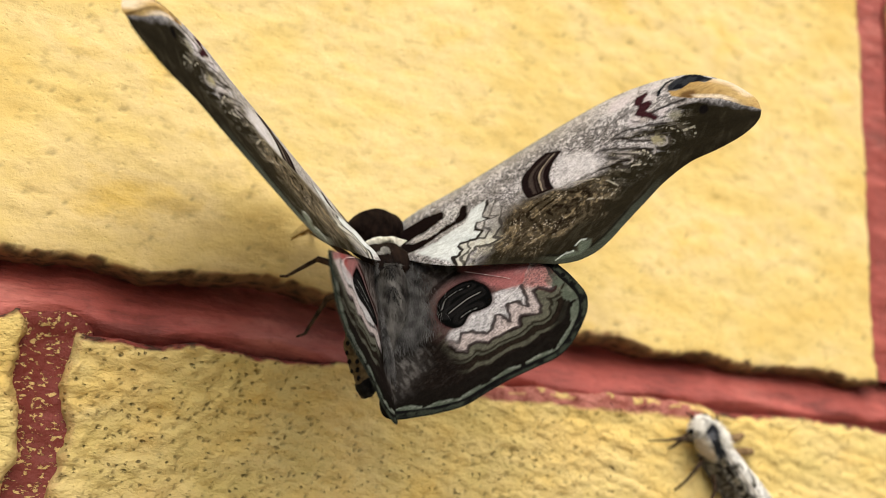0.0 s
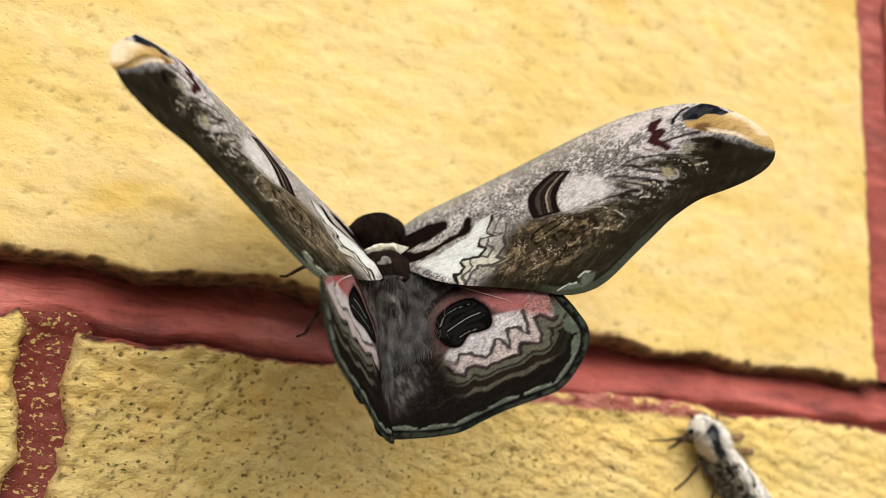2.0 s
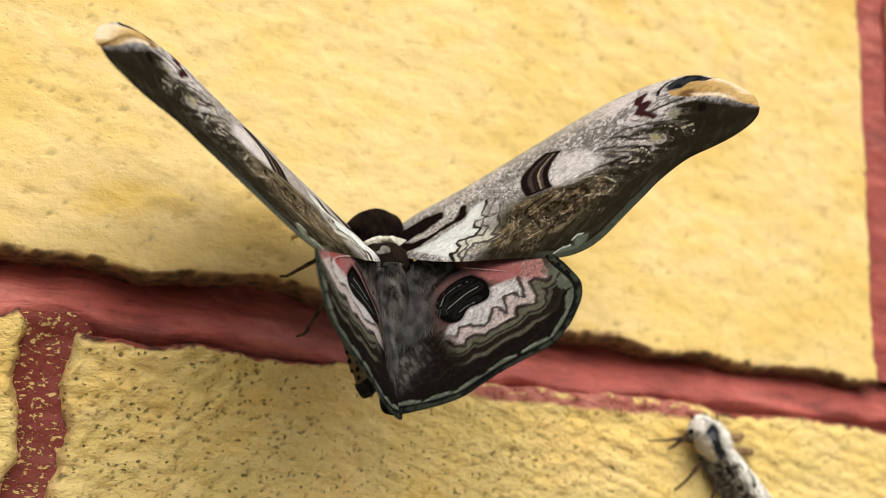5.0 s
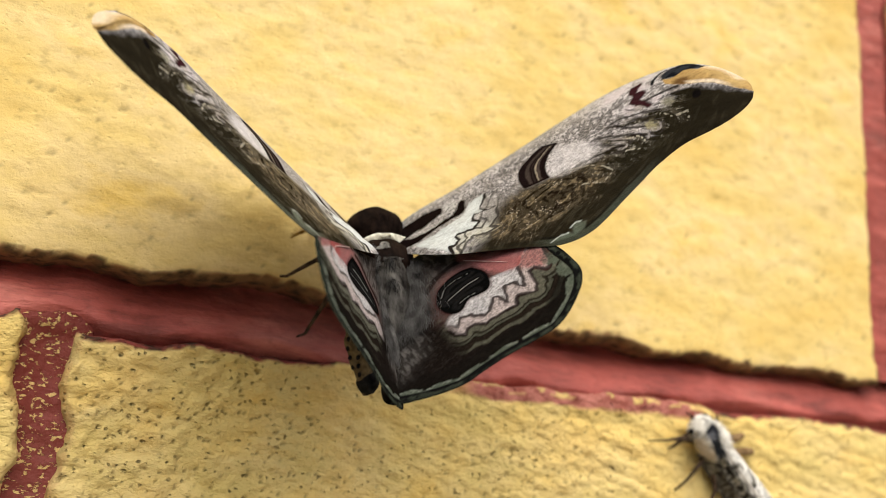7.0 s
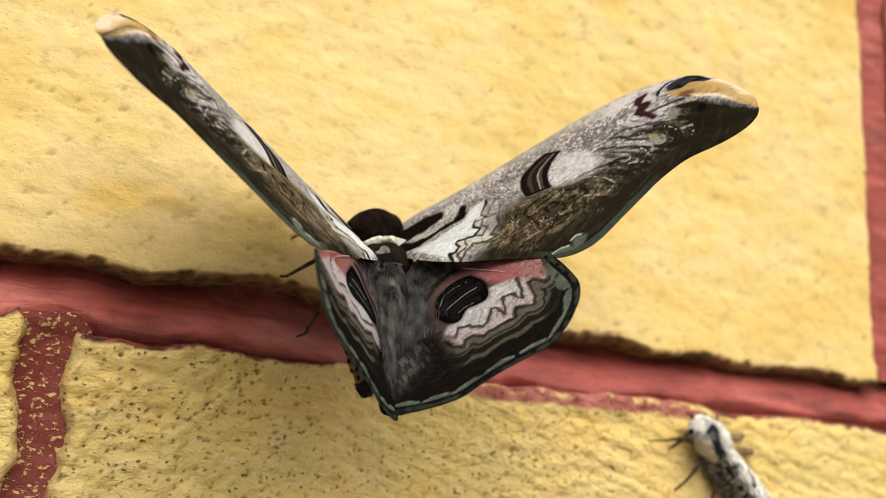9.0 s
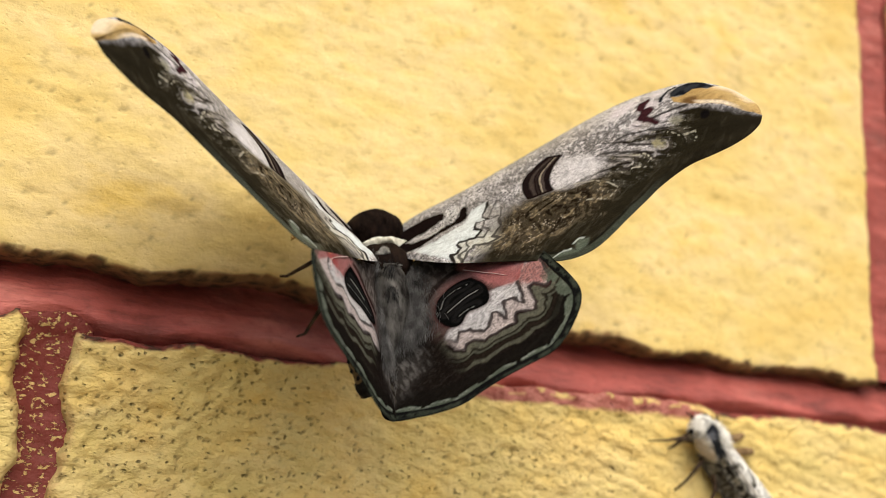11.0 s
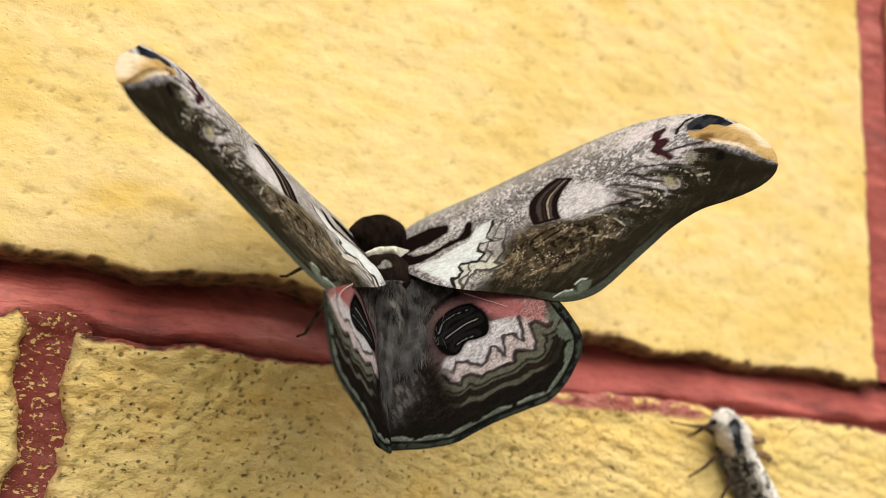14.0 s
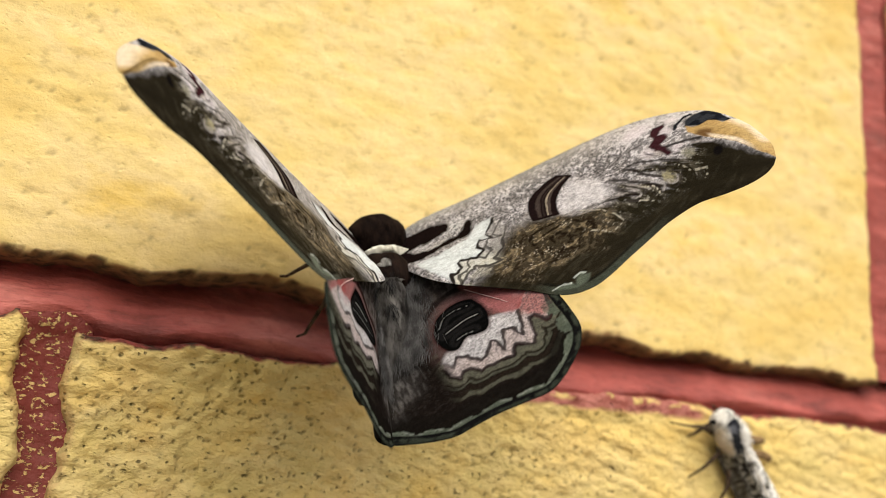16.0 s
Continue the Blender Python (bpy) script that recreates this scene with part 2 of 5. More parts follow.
def brick_mesh(w, h, step, seed, pits=0.0, worn=1.0, pores=0.1, sag=0.0, spill=None, dash=False):
    """A brick face in its own plane: x across, z up, y into the wall; rounded, uneven edges."""
    nx, nz = int(w / step) + 1, int(h / step) + 1
    X, Z = np.meshgrid(np.linspace(0, w, nx), np.linspace(0, h, nz), indexing="ij")
    k = 1 / MM
    edge = np.minimum(np.minimum(X, w - X), np.minimum(Z, h - Z))
    # the outline wanders
    wz = ((fbm(X * k / 9, Z * 0 + 3.3, seed, 4) - 0.5) * 2.8 + (fbm(X * k / 2.6, Z * k / 2.5, seed + 1, 3) - 0.5) * 1.0) * MM * worn
    wx = ((fbm(Z * k / 9, X * 0 + 7.7, seed + 9, 4) - 0.5) * 2.2 + (fbm(Z * k / 2.6, X * k / 2.5, seed + 10, 3) - 0.5) * 1.2) * MM * worn
    wx = wx * (1.7 if pores > 0.5 else 1.0)
    near_z = np.exp(-(np.minimum(Z, h - Z) / (3.5 * MM)) ** 2)
    near_x = np.exp(-(np.minimum(X, w - X) / (5 * MM)) ** 2)
    x2, z2 = X + wx * near_x, Z + wz * near_z - sag * np.clip((X / w - 0.58) / 0.3, 0, 1) * np.exp(-(Z / (16 * MM)) ** 2)
    r = 1.2 * MM * (0.6 + 0.9 * fbm(X * k / 12, Z * k / 12, seed + 21, 2))
    t = np.clip(1 - edge / r, 0, 1)
    y = r * (1 - np.sqrt(np.clip(1 - t * t, 0, 1)))
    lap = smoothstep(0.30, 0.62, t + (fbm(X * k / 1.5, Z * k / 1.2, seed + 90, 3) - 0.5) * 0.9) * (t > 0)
    painted = np.zeros_like(X)
    if pores > 0.5:
        lap = lap * np.where(np.minimum(X, w - X) < np.minimum(Z, h - Z), 0.3, 1.0)
    if spill:
        # joint paint run over the edge, with bare chips in it
        depth = (h - Z) * k + (fbm(X * k / 5, Z * 0 + 1.5, seed + 33, 3) - 0.5) * 0.5
        run = smoothstep(spill[0], spill[0] + 8 * MM, X) * smoothstep(spill[1], spill[1] - 3 * MM, X)
        chips = smoothstep(0.52, 0.57, fbm(X * k / 1.8, Z * k / 0.8, seed + 35, 3)) * smoothstep(0.1, 0.3, depth) * smoothstep(1.35, 1.0, depth)
        lap = lap * (1 - 0.6 * run)
        painted = smoothstep(2.7, 2.4, depth) * run * (1 - chips)
    y += (fbm(X * k / 26, Z * k / 18, seed + 3, 4) - 0.5) * 1.1 * MM
    y -= (fbm(X * k / 3.2, Z * k / 2.0, seed + 5, 4) - 0.5) * 0.4 * MM
    if pores > 0.5:
        # slanting strokes of a stiff brush over a coarse, open face
        coarse = np.interp(X, [0, 30 * MM, 90 * MM], [1.0, 0.8, 0.35])
        y += (fbm((X + 0.4 * Z) * k / 7, (Z + 0.32 * X) * k / 0.9, seed + 14, 4) - 0.5) * 0.62 * MM
        y -= (fbm(X * k / 1.5, Z * k / 1.1, seed + 15, 4) - 0.5) * 1.0 * MM * coarse
    pit = np.zeros_like(X)
    if pits:
        cell = 1.6 if dash else 1.15
        for s in range(3):
            cs = cell * (1.0, 1.7, 0.8)[s]
            gx, gz = X * k / cs + s * 0.37, Z * k / cs + s * 0.61
            ix, iz = np.floor(gx), np.floor(gz)
            rx, rz, rr = vnoise(ix, iz, seed + 40 + s), vnoise(ix, iz, seed + 50 + s), vnoise(ix, iz, seed + 60 + s)
            ax, az = (0.42, 1.7) if dash else (0.9, 1.3)
            dd = np.hypot((gx - ix - 0.25 - 0.5 * rx) * ax, (gz - iz - 0.3 - 0.4 * rz) * az) + (0.06 if dash else 0.34) * (fbm(gx * 3, gz * 3, seed + 80, 3) - 0.5)
            dens = pits * (0.15 + 1.5 * smoothstep(0.44, 0.60, fbm(X * k / 22, Z * k / 22, seed + 70, 3)))
            dens = dens * np.interp(X, [0, 55 * MM, 95 * MM], [1.5, 1.0, 0.2]) if pores > 0.5 else dens
            on = rr < dens * 0.55
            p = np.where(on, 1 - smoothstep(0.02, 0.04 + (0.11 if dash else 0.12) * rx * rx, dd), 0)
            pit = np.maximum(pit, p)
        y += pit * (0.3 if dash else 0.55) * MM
        # how strongly a pit's painted shade darkens the face
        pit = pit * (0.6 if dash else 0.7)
    verts = np.stack([x2, y, z2], -1).reshape(-1, 3)
    faces = grid_faces(nx, nz)
    # the sides go back into the wall
    idx = np.arange(nx * nz).reshape(nx, nz)
    ring = np.concatenate([idx[:, 0], idx[-1, 1:], idx[-2::-1, -1], idx[0, -2:0:-1]])
    backv = verts[ring].copy()
    backv[:, 1] = 12 * MM
    off = len(verts)
    m = len(ring)
    kk = np.arange(m)
    side = np.stack([ring, ring[(kk + 1) % m], off + (kk + 1) % m, off + kk], 1)[:, ::-1]
    verts = np.vstack([verts, backv])
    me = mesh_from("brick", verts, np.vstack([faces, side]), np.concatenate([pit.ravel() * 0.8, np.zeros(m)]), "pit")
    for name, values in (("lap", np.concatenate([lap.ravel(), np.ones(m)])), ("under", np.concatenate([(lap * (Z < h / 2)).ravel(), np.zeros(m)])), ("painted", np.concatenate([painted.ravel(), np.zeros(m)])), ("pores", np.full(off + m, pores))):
        me.attributes.new(name, "FLOAT", "POINT").data.foreach_set("value", values.astype(np.float32))
    return me


def brick_at(me, x, z):
    ob = new("brick", me)
    ob.parent = wall
    ob.location = (x, 0, z)
    return ob


Z_UP, Z_LOW = -0.0096, -0.0185                     # bottom of the upper course, top of the lower
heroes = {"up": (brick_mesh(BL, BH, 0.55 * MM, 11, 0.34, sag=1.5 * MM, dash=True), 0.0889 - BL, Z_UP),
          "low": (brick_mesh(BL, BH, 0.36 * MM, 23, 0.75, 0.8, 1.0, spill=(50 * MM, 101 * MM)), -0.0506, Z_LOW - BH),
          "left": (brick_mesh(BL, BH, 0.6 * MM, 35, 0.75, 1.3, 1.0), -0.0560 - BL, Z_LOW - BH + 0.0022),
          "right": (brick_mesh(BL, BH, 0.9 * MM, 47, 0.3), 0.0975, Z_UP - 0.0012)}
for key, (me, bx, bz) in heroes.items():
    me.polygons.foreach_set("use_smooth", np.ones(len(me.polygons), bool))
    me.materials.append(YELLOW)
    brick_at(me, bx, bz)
far = []
for s in range(4):
    me = brick_mesh(BL, BH, 6 * MM, 60 + s)
    me.polygons.foreach_set("use_smooth", np.ones(len(me.polygons), bool))
    me.materials.append(YELLOW)
    far.append(me)
PITCH_Z, PITCH_X = 0.0869, 0.2384
for row in range(-12, 9):
    bz = Z_UP + row * PITCH_Z
    x0 = 0.0889 - BL if row % 2 == 0 else -0.0506
    for c in range(-4, 5):
        bx = x0 + c * PITCH_X
        if row == 0 and c in (0, 1) or row == -1 and c in (0, -1):
            continue
        if row == -1 and c < -1:
            bx += 0.003
        brick_at(far[(row * 3 + c) % 4], bx, bz)
slab("wall_core", -1.15, 1.2, 0.0105, 0.23, -ZW, 0.80, RED, wall)


def joint(x0, x1, z0, z1, step, upright, material, seed, cap=0):
    """A tooled joint: deep under the upper brick, swelling towards its lower lip."""
    nx, nz = int((x1 - x0) / step) + 1, int((z1 - z0) / step) + 1
    X, Z = np.meshgrid(np.linspace(x0, x1, nx), np.linspace(z0, z1, nz), indexing="ij")
    k = 1 / MM
    if upright:
        t = (X - x0) / (x1 - x0)
        y = 2.4 * MM + 0.5 * MM * np.cos((t - 0.5) * 6)
        y = y + (1.7 * MM - y) * smoothstep(z1 - 4 * MM, z1 - 1 * MM, Z) * cap
    else:
        t = (Z - z0) / (z1 - z0) + (fbm(X * k / 14, Z * 0, seed, 3) - 0.5) * 0.25
        y = 1.5 * MM + 5.6 * MM * smoothstep(0.34, 0.95, t) + 1.0 * MM * np.exp(-((t - 0.09) / 0.07) ** 2) - 0.9 * MM * np.exp(-((t - 0.26) / 0.08) ** 2)
    if not upright:
        y = y + 3.0 * MM * np.exp(-((X + 0.0533) / 0.0046) ** 4) * smoothstep(0.42, 0.12, t)
    y = y + (fbm(X * k / 8, Z * k / 3, seed + 4, 4) - 0.5) * 0.9 * MM
    v = np.stack([X, y, Z], -1).reshape(-1, 3)
    return finish("joint", mesh_from("joint", v, grid_faces(nx, nz)), material, wall)


joint(-0.16, 0.20, Z_LOW - 0.0025, Z_UP + 0.0025, 0.4 * MM, False, RED, 5)
joint(-0.0585, -0.0480, Z_LOW - BH, Z_LOW + 0.0026, 0.4 * MM, True, RED_FLAKED, 8, 1)
joint(0.0865, 0.0998, Z_UP, Z_UP + BH, 0.5 * MM, True, RED, 12)


# ---- the ground under the wall: unseen, added for bounce light ----
m, n, l, b = mat("ground_earth", 0.95)
gt = noise_tex(n, l, 3, 6)
l.new(ramp(n, l, gt.outputs[0], [(0.3, (0.16, 0.13, 0.10)), (0.7, (0.30, 0.26, 0.21))]).outputs[0], b.inputs["Base Color"])
bm = bmesh.new()
bmesh.ops.create_grid(bm, x_segments=8, y_segments=8, size=400)
tagged(part("ground", bm, m, None), "bare pale earth at foot of the wall, unseen, for bounce light", "ground", kind="structure")

# ---- the large moth ----
SC = 0.96 * MM
MOTH_BASE = pose(-0.015372, -0.014879, ZW - 0.006128, 37.480, -3.623, -8.005)
PIVOT = Vector((0, 5.76, 0)) * MM
HINGE = {"fore": Vector((2.234, 4.581, -1.489)) * MM, "hind": Vector((4.392, -3.846, 1.875)) * MM}
AXIS = {"fore": Vector((-0.030, 1, 0.071)), "hind": Vector((-0.141, 1, -0.191))}

FORE_FRONT = [(-2.2, 2.6), (0.6, 4.3), (5.6, 5.3), (14, 3.9), (22.5, 2.7), (31, 1.5), (37.5, -0.3), (42.4, -3.3), (45.5, -6.6), (47.1, -10.2), (48.1, -13.6), (48.5, -17), (48.5, -19.8), (47.8, -22.2)]
FORE_REAR = [(-2.2, -1.6), (0.3, -4), (3.4, -8.6), (9, -14.4), (14, -19.8), (16.7, -23.2), (19, -25.1), (21.4, -25.8), (23.7, -25.4), (27, -24.1), (30.5, -22.8), (33.3, -21.8), (37.2, -21.4), (40.5, -22.4), (43.4, -23.5), (45.4, -23.8), (46.8, -23.3), (47.8, -22.2)]
HIND_FRONT = [(-6.0, 7.0), (1.5, 3.6), (7.4, -3.6), (10.0, -9.5), (10.3, -15.0)]
# left hindwing: a flat outline fitted to the camera's view
HIND_FRONT_FOLDED = [(-5.0, 4.0), (0.4, -5.4), (5.2, -13.6), (9, -20.6), (12.5, -26.9)]
HIND_REAR_FOLDED = [(-7.0, 3.6), (-7.6, -6), (-8.4, -13), (-10.2, -18.6), (-12.0, -21.4), (-12.0, -24.0), (-9.4, -26.8), (-6.2, -28.8), (-2.3, -30), (1.5, -31.9), (5.6, -33.9), (8.6, -34.0), (10.6, -31.6), (12, -28.6), (12.5, -26.9)]
HIND_REAR = [(-7.4, 1.8), (-10.6, -8.0), (-13.4, -14.5), (-15.4, -19.4), (-15.0, -22.4), (-11.9, -25.2), (-9.0, -27.2), (-7.1, -28.1), (-5.0, -28.4), (-2.3, -28.9), (0.9, -29.9), (3.6, -30.7), (5.9, -30.0), (8.1, -28.4), (9.4, -27.0), (10.3, -25.0), (10.5, -22.2), (10.4, -19.4), (10.4, -17.0), (10.3, -15.0)]


def within(x, y, poly):
    """Signed distance to a closed outline, negative inside."""
    p = np.array(poly, float)
    ins = np.zeros(x.shape, bool)
    for a, b in zip(p, np.roll(p, -1, 0)):
        if a[1] != b[1]:
            ins ^= ((y > a[1]) != (y > b[1])) & (x < (b[0] - a[0]) * (y - a[1]) / (b[1] - a[1]) + a[0])
    d = dist_to(x, y, np.vstack([p, p[:1]]))
    return np.where(ins, -d, d)


def area(x, y, poly, soft=0.15):
    return smoothstep(soft, -soft, within(x, y, poly))


def stroke(x, y, line, width, n=60):
    return smoothstep(width, width * 0.45, dist_to(x, y, curve_points(line, n)))


COMMA_L = [(24.4, -2.4), (22.0, -3.0), (20.0, -4.3), (19.0, -6.3), (18.9, -8.6)]
COMMA_R = [(26.3, -4.2), (24.6, -5.2), (23.2, -6.8), (22.4, -8.6), (22.2, -10.2)]
ZIGZAG_1 = [(14.4, -3.6), (12.4, -5.6), (13.2, -7.0), (11.4, -6.2), (10.7, -7.3), (11.5, -8.7), (10.2, -9.0), (7.9, -7.5), (7.5, -7.9), (7.8, -9.2), (7.0, -9.8), (6.1, -9.6), (6.0, -11.2)]
ZIGZAG_2 = [(15.4, -6.4), (14.4, -8.6), (13.8, -10.2), (12.4, -10.8), (12.8, -12.0), (11.3, -11.8), (9.4, -10.4), (9.1, -11.0), (8.2, -11.0), (7.0, -12.0)]
TONGUES = [[(42.2, -12.5), (40.8, -11.6), (39.4, -10.9), (37.6, -10.1), (36.7, -8.4)],
           [(38.6, -13.9), (36.3, -11.5), (34.0, -9.7), (32.2, -9.3), (33.3, -10.6), (34.4, -13.1), (36.6, -16.0)],
           [(34.7, -16.1), (33.3, -13.7), (32.0, -11.7), (30.7, -10.3), (29.5, -9.7), (29.2, -10.2), (29.9, -11.5), (31.3, -14.0), (31.9, -15.0)],
           [(31.9, -15.0), (30.2, -14.0), (27.6, -12.8), (24.9, -12.1), (24.0, -11.3)]]
DARK_FIELD = [(43.2, -14.2), (42.0, -12.4), (40.9, -12.4), (40.6, -14.2), (39.2, -14.6), (37.6, -13.0), (35.6, -11.0), (33.4, -9.9), (34.2, -12.2), (35.2, -14.2), (36.8, -16.2), (35.6, -16.4), (33.6, -13.9), (31.6, -11.4),
              (30.4, -10.7), (30.5, -12.0), (31.9, -14.8), (30.2, -14.0), (27.6, -12.8), (24.9, -12.0), (22, -9.8), (18.4, -7.8), (14, -8.0), (10, -12), (6, -12.5), (0, -13), (0, -30), (50, -30), (48.5, -22.4), (46.3, -19.2), (45, -16.5)]
GOLD_FIELD = [(11.0, -11.2), (14.3, -9.0), (18.4, -7.8), (21.5, -9.6), (24.4, -12.0), (27.4, -14.6), (27.8, -17.4), (24.9, -19.4), (18.2, -18.6), (14.5, -17.0), (11.1, -14.0)]


def fore_colour(x, y):
    w1, w2 = fbm(x / 3, y / 3, 1), fbm(x / 1.1, y / 1.1, 2)
    w3 = fbm(x / 1.1 + 40, y / 1.1, 5)
    sp, sp2 = vnoise(x * 5.5, y * 5.5, 3), fbm(x * 2.2, y * 2.2, 4, 3)
    wx, wy = x + (w1 - 0.5) * 2.0 + (w2 - 0.5) * 0.8, y + (w1 - 0.5) * 2.0 + (w3 - 0.5) * 0.8
    tx, ty = x + (w2 - 0.5) * 0.7, y + (w3 - 0.5) * 0.7
    costa = np.interp(x, [p[0] for p in FORE_FRONT[:11]], [p[1] for p in FORE_FRONT[:11]])
    # pale lilac-grey costal field, clumps of dark scales over it
    col = np.zeros(x.shape + (3,)) + np.array((0.58, 0.56, 0.58))
    pep = fbm(x * 2.3, y * 2.3, 4, 3)
    thin = 0.10 * smoothstep(32, 37, x) * smoothstep(-7, -4, y)
    col = over(col, smoothstep(0.45, 0.58, pep + (w1 - 0.5) * 0.35 - thin) * 0.70, (0.060, 0.054, 0.058))
    col = over(col, smoothstep(0.50, 0.60, fbm(x / 1.6, y / 1.6, 17, 4)) * smoothstep(36, 28, x) * 0.5, (0.16, 0.15, 0.155))
    alpha = np.zeros_like(x) + 0.95 - 0.5 * smoothstep(31, 36, x)
    # blue-grey strip along the costa
    strip = smoothstep(2.3, 0.9, costa - y + (w2 - 0.5) * 1.4) * smoothstep(31, 25, x)
    col = over(col, strip * 0.72, (0.24, 0.255, 0.26))
    col = over(col, strip * smoothstep(0.5, 0.62, pep) * 0.4, (0.08, 0.078, 0.08))
    alpha = alpha * (1 - 0.45 * strip)
    col = over(col, smoothstep(0.5, 0.15, costa - y) * smoothstep(44, 30, x) * 0.5, (0.12, 0.14, 0.12))
    # smooth white-lilac patches towards the tip
    for cx, cy, rx, ry in ((36.4, -3.4, 2.2, 1.6), (36.2, -9.4, 1.5, 1.3), (39.4, -7.0, 1.2, 1.0), (39.3, -11.7, 0.9, 0.8), (40.9, -5.0, 0.9, 0.7)):
        k = smoothstep(1.2, 0.5, np.hypot((tx - cx) / rx, (ty - cy) / ry))
        col = over(col, k * 0.85, (0.60, 0.55, 0.58))
        alpha = alpha * (1 - 0.9 * k)
    # dark olive-brown hind half, its border drawn out in streaks
    comb = (fbm(x / 1.6 + y / 2.2, (y + 0.9 * x) * 1.3, 18, 3) - 0.5) * 3.2 * smoothstep(24, 29, x) * smoothstep(44, 41, x)
    soft = 0.75 + 1.3 * smoothstep(23, 18, x)
    k = smoothstep(soft, -soft * 1.2, within(tx, ty, DARK_FIELD) + (w1 - 0.5) * 1.4 + comb)
    col = over(col, k, (0.015, 0.0125, 0.0075))
    alpha = alpha * (1 - 0.78 * k)
    grain = fbm(x / 2.0 + y / 4, y * 1.5 - x * 0.7, 8, 4)
    col = over(col, k * smoothstep(0.50, 0.72, grain) * 0.3, (0.042, 0.036, 0.022))
    # pale scales strewn over the inner part of the dark field, in drawn-out rows
    rows_of = fbm(x / 1.3 - y / 5, (y + 1.15 * x) * 1.0, 19, 3)
    inner = smoothstep(-19.5, -14.5, y) * smoothstep(24, 28, x) * smoothstep(42.5, 39, x)
    col = over(col, k * smoothstep(0.52, 0.66, rows_of) * inner * 0.55, (0.12, 0.105, 0.075))
    col = over(col, k * (sp > 0.80) * smoothstep(0.46, 0.60, rows_of) * inner * 0.75, (0.40, 0.38, 0.33))
    # dark tongues: thin wavy lines, fainter ones inside and beyond
    for i, line in enumerate(TONGUES):
        d = dist_to((x + tx) / 2, (y + ty) / 2, curve_points(line, 60))
        wide = (0.20, 0.20, 0.20, 0.16)[i] + 0.22 * (w1 - 0.4)
        col = over(col, smoothstep(0.24, 0.08, np.abs(d - 0.62)) * smoothstep(0.42, 0.60, w3) * 0.55, (0.40, 0.37, 0.36))
        col = over(col, smoothstep(0.20, 0.07, np.abs(d - 1.15)) * smoothstep(0.46, 0.60, w2) * 0.6, (0.030, 0.024, 0.022))
        col = over(col, smoothstep(wide + 0.08, wide * 0.4, d + 0.22 * (sp2 - 0.5)) * 0.95, (0.014, 0.010, 0.010))
    for line, wd in (([(30.6, -3.2), (29.6, -5.0), (30.0, -6.8)], 0.26), ([(33.6, -4.6), (32.8, -6.2), (31.2, -7.2)], 0.22), ([(36.0, -6.6), (34.6, -6.4), (33.8, -7.6), (32.4, -8.2)], 0.22)):
        col = over(col, stroke(tx, ty, line, wd) * 0.75, (0.045, 0.036, 0.038))
    for cx, cy, rx, ry, c in ((36.4, -15.3, 0.9, 1.1, (0.30, 0.27, 0.16)), (39.9, -13.6, 0.9, 1.1, (0.26, 0.25, 0.19)), (37.2, -10.4, 0.7, 1.0, (0.50, 0.45, 0.42))):
        col = over(col, smoothstep(1.2, 0.3, np.hypot((tx - cx) / rx, (ty - cy) / ry) + (sp2 - 0.5)) * 0.85, c)
    # brown field behind the comma, mottled dark, gold and white
    g = smoothstep(1.6, -2.0, within(wx, wy, GOLD_FIELD) + (w2 - 0.5) * 2.5)
    clump = fbm(x * 0.6 + y * 0.25, y * 0.9, 23, 4)
    col = over(col, g * 0.7, (0.040, 0.029, 0.015))
    col = over(col, g * smoothstep(0.44, 0.66, clump) * smoothstep(25, 17, x) * 0.7, (0.090, 0.066, 0.032))
    fleck = fbm(x * 2.6 + 3, y * 3.0, 24, 3)
    col = over(col, g * smoothstep(0.56, 0.68, fleck + (clump - 0.5) * 0.7) * 0.75, (0.22, 0.17, 0.10))
    col = over(col, g * smoothstep(0.54, 0.66, fbm(x * 1.3, y * 1.5, 27, 4)) * 0.75, (0.014, 0.009, 0.006))
    ros = within(tx, ty, [(18.6, -12.6), (21.7, -12.6), (23.7, -15.8), (22.2, -17.9), (19.0, -16.4)])
    for c0 in (-1.2, 0.0, 1.3):
        col = over(col, g * smoothstep(0.34, 0.10, np.abs(ros - c0 + (w1 - 0.5) * 1.2)) * smoothstep(0.34, 0.5, w3) * 0.85, (0.010, 0.007, 0.005))
    col = over(col, g * (sp > 0.84) * smoothstep(0.46, 0.62, w1 + (clump - 0.5) * 0.5) * 0.85, (0.56, 0.50, 0.40))
    # dotted loops in the dark field
    for loop, al in (([(24.9, -12.1), (26.7, -13.6), (28.0, -15.8), (28.6, -17.5), (27.6, -18.2), (26.4, -18.2), (23.6, -15.7)], 0.75), ([(32.4, -13.6), (33.9, -15.2), (34.4, -16.3), (34.2, -17.0), (33.0, -17.0), (31.4, -16.3)], 0.9),
                     ([(36.7, -12.7), (38.1, -14.9), (39.0, -16.7), (40.8, -17.5), (39.9, -18.4)], 0.6)):
        dd = dist_to(tx, ty, curve_points(loop, 40))
        col = over(col, smoothstep(0.19, 0.07, dd) * (vnoise(x * 3.4, y * 3.4, 33) > 0.52) * al, (0.44, 0.41, 0.33))
    # white patch at the base, closed by zigzag lines
    z1, z2 = np.array(ZIGZAG_1), np.array(ZIGZAG_2)
    lowband = area(tx, ty, np.vstack([z1[4:], z2[3:][::-1]]), 0.3)
    upband = area(tx, ty, np.vstack([z1[:6], z2[:4][::-1]]), 0.5)
    col = over(col, upband * 0.55, (0.36, 0.35, 0.33))
    col = over(col, lowband * 0.85, (0.46, 0.46, 0.41))
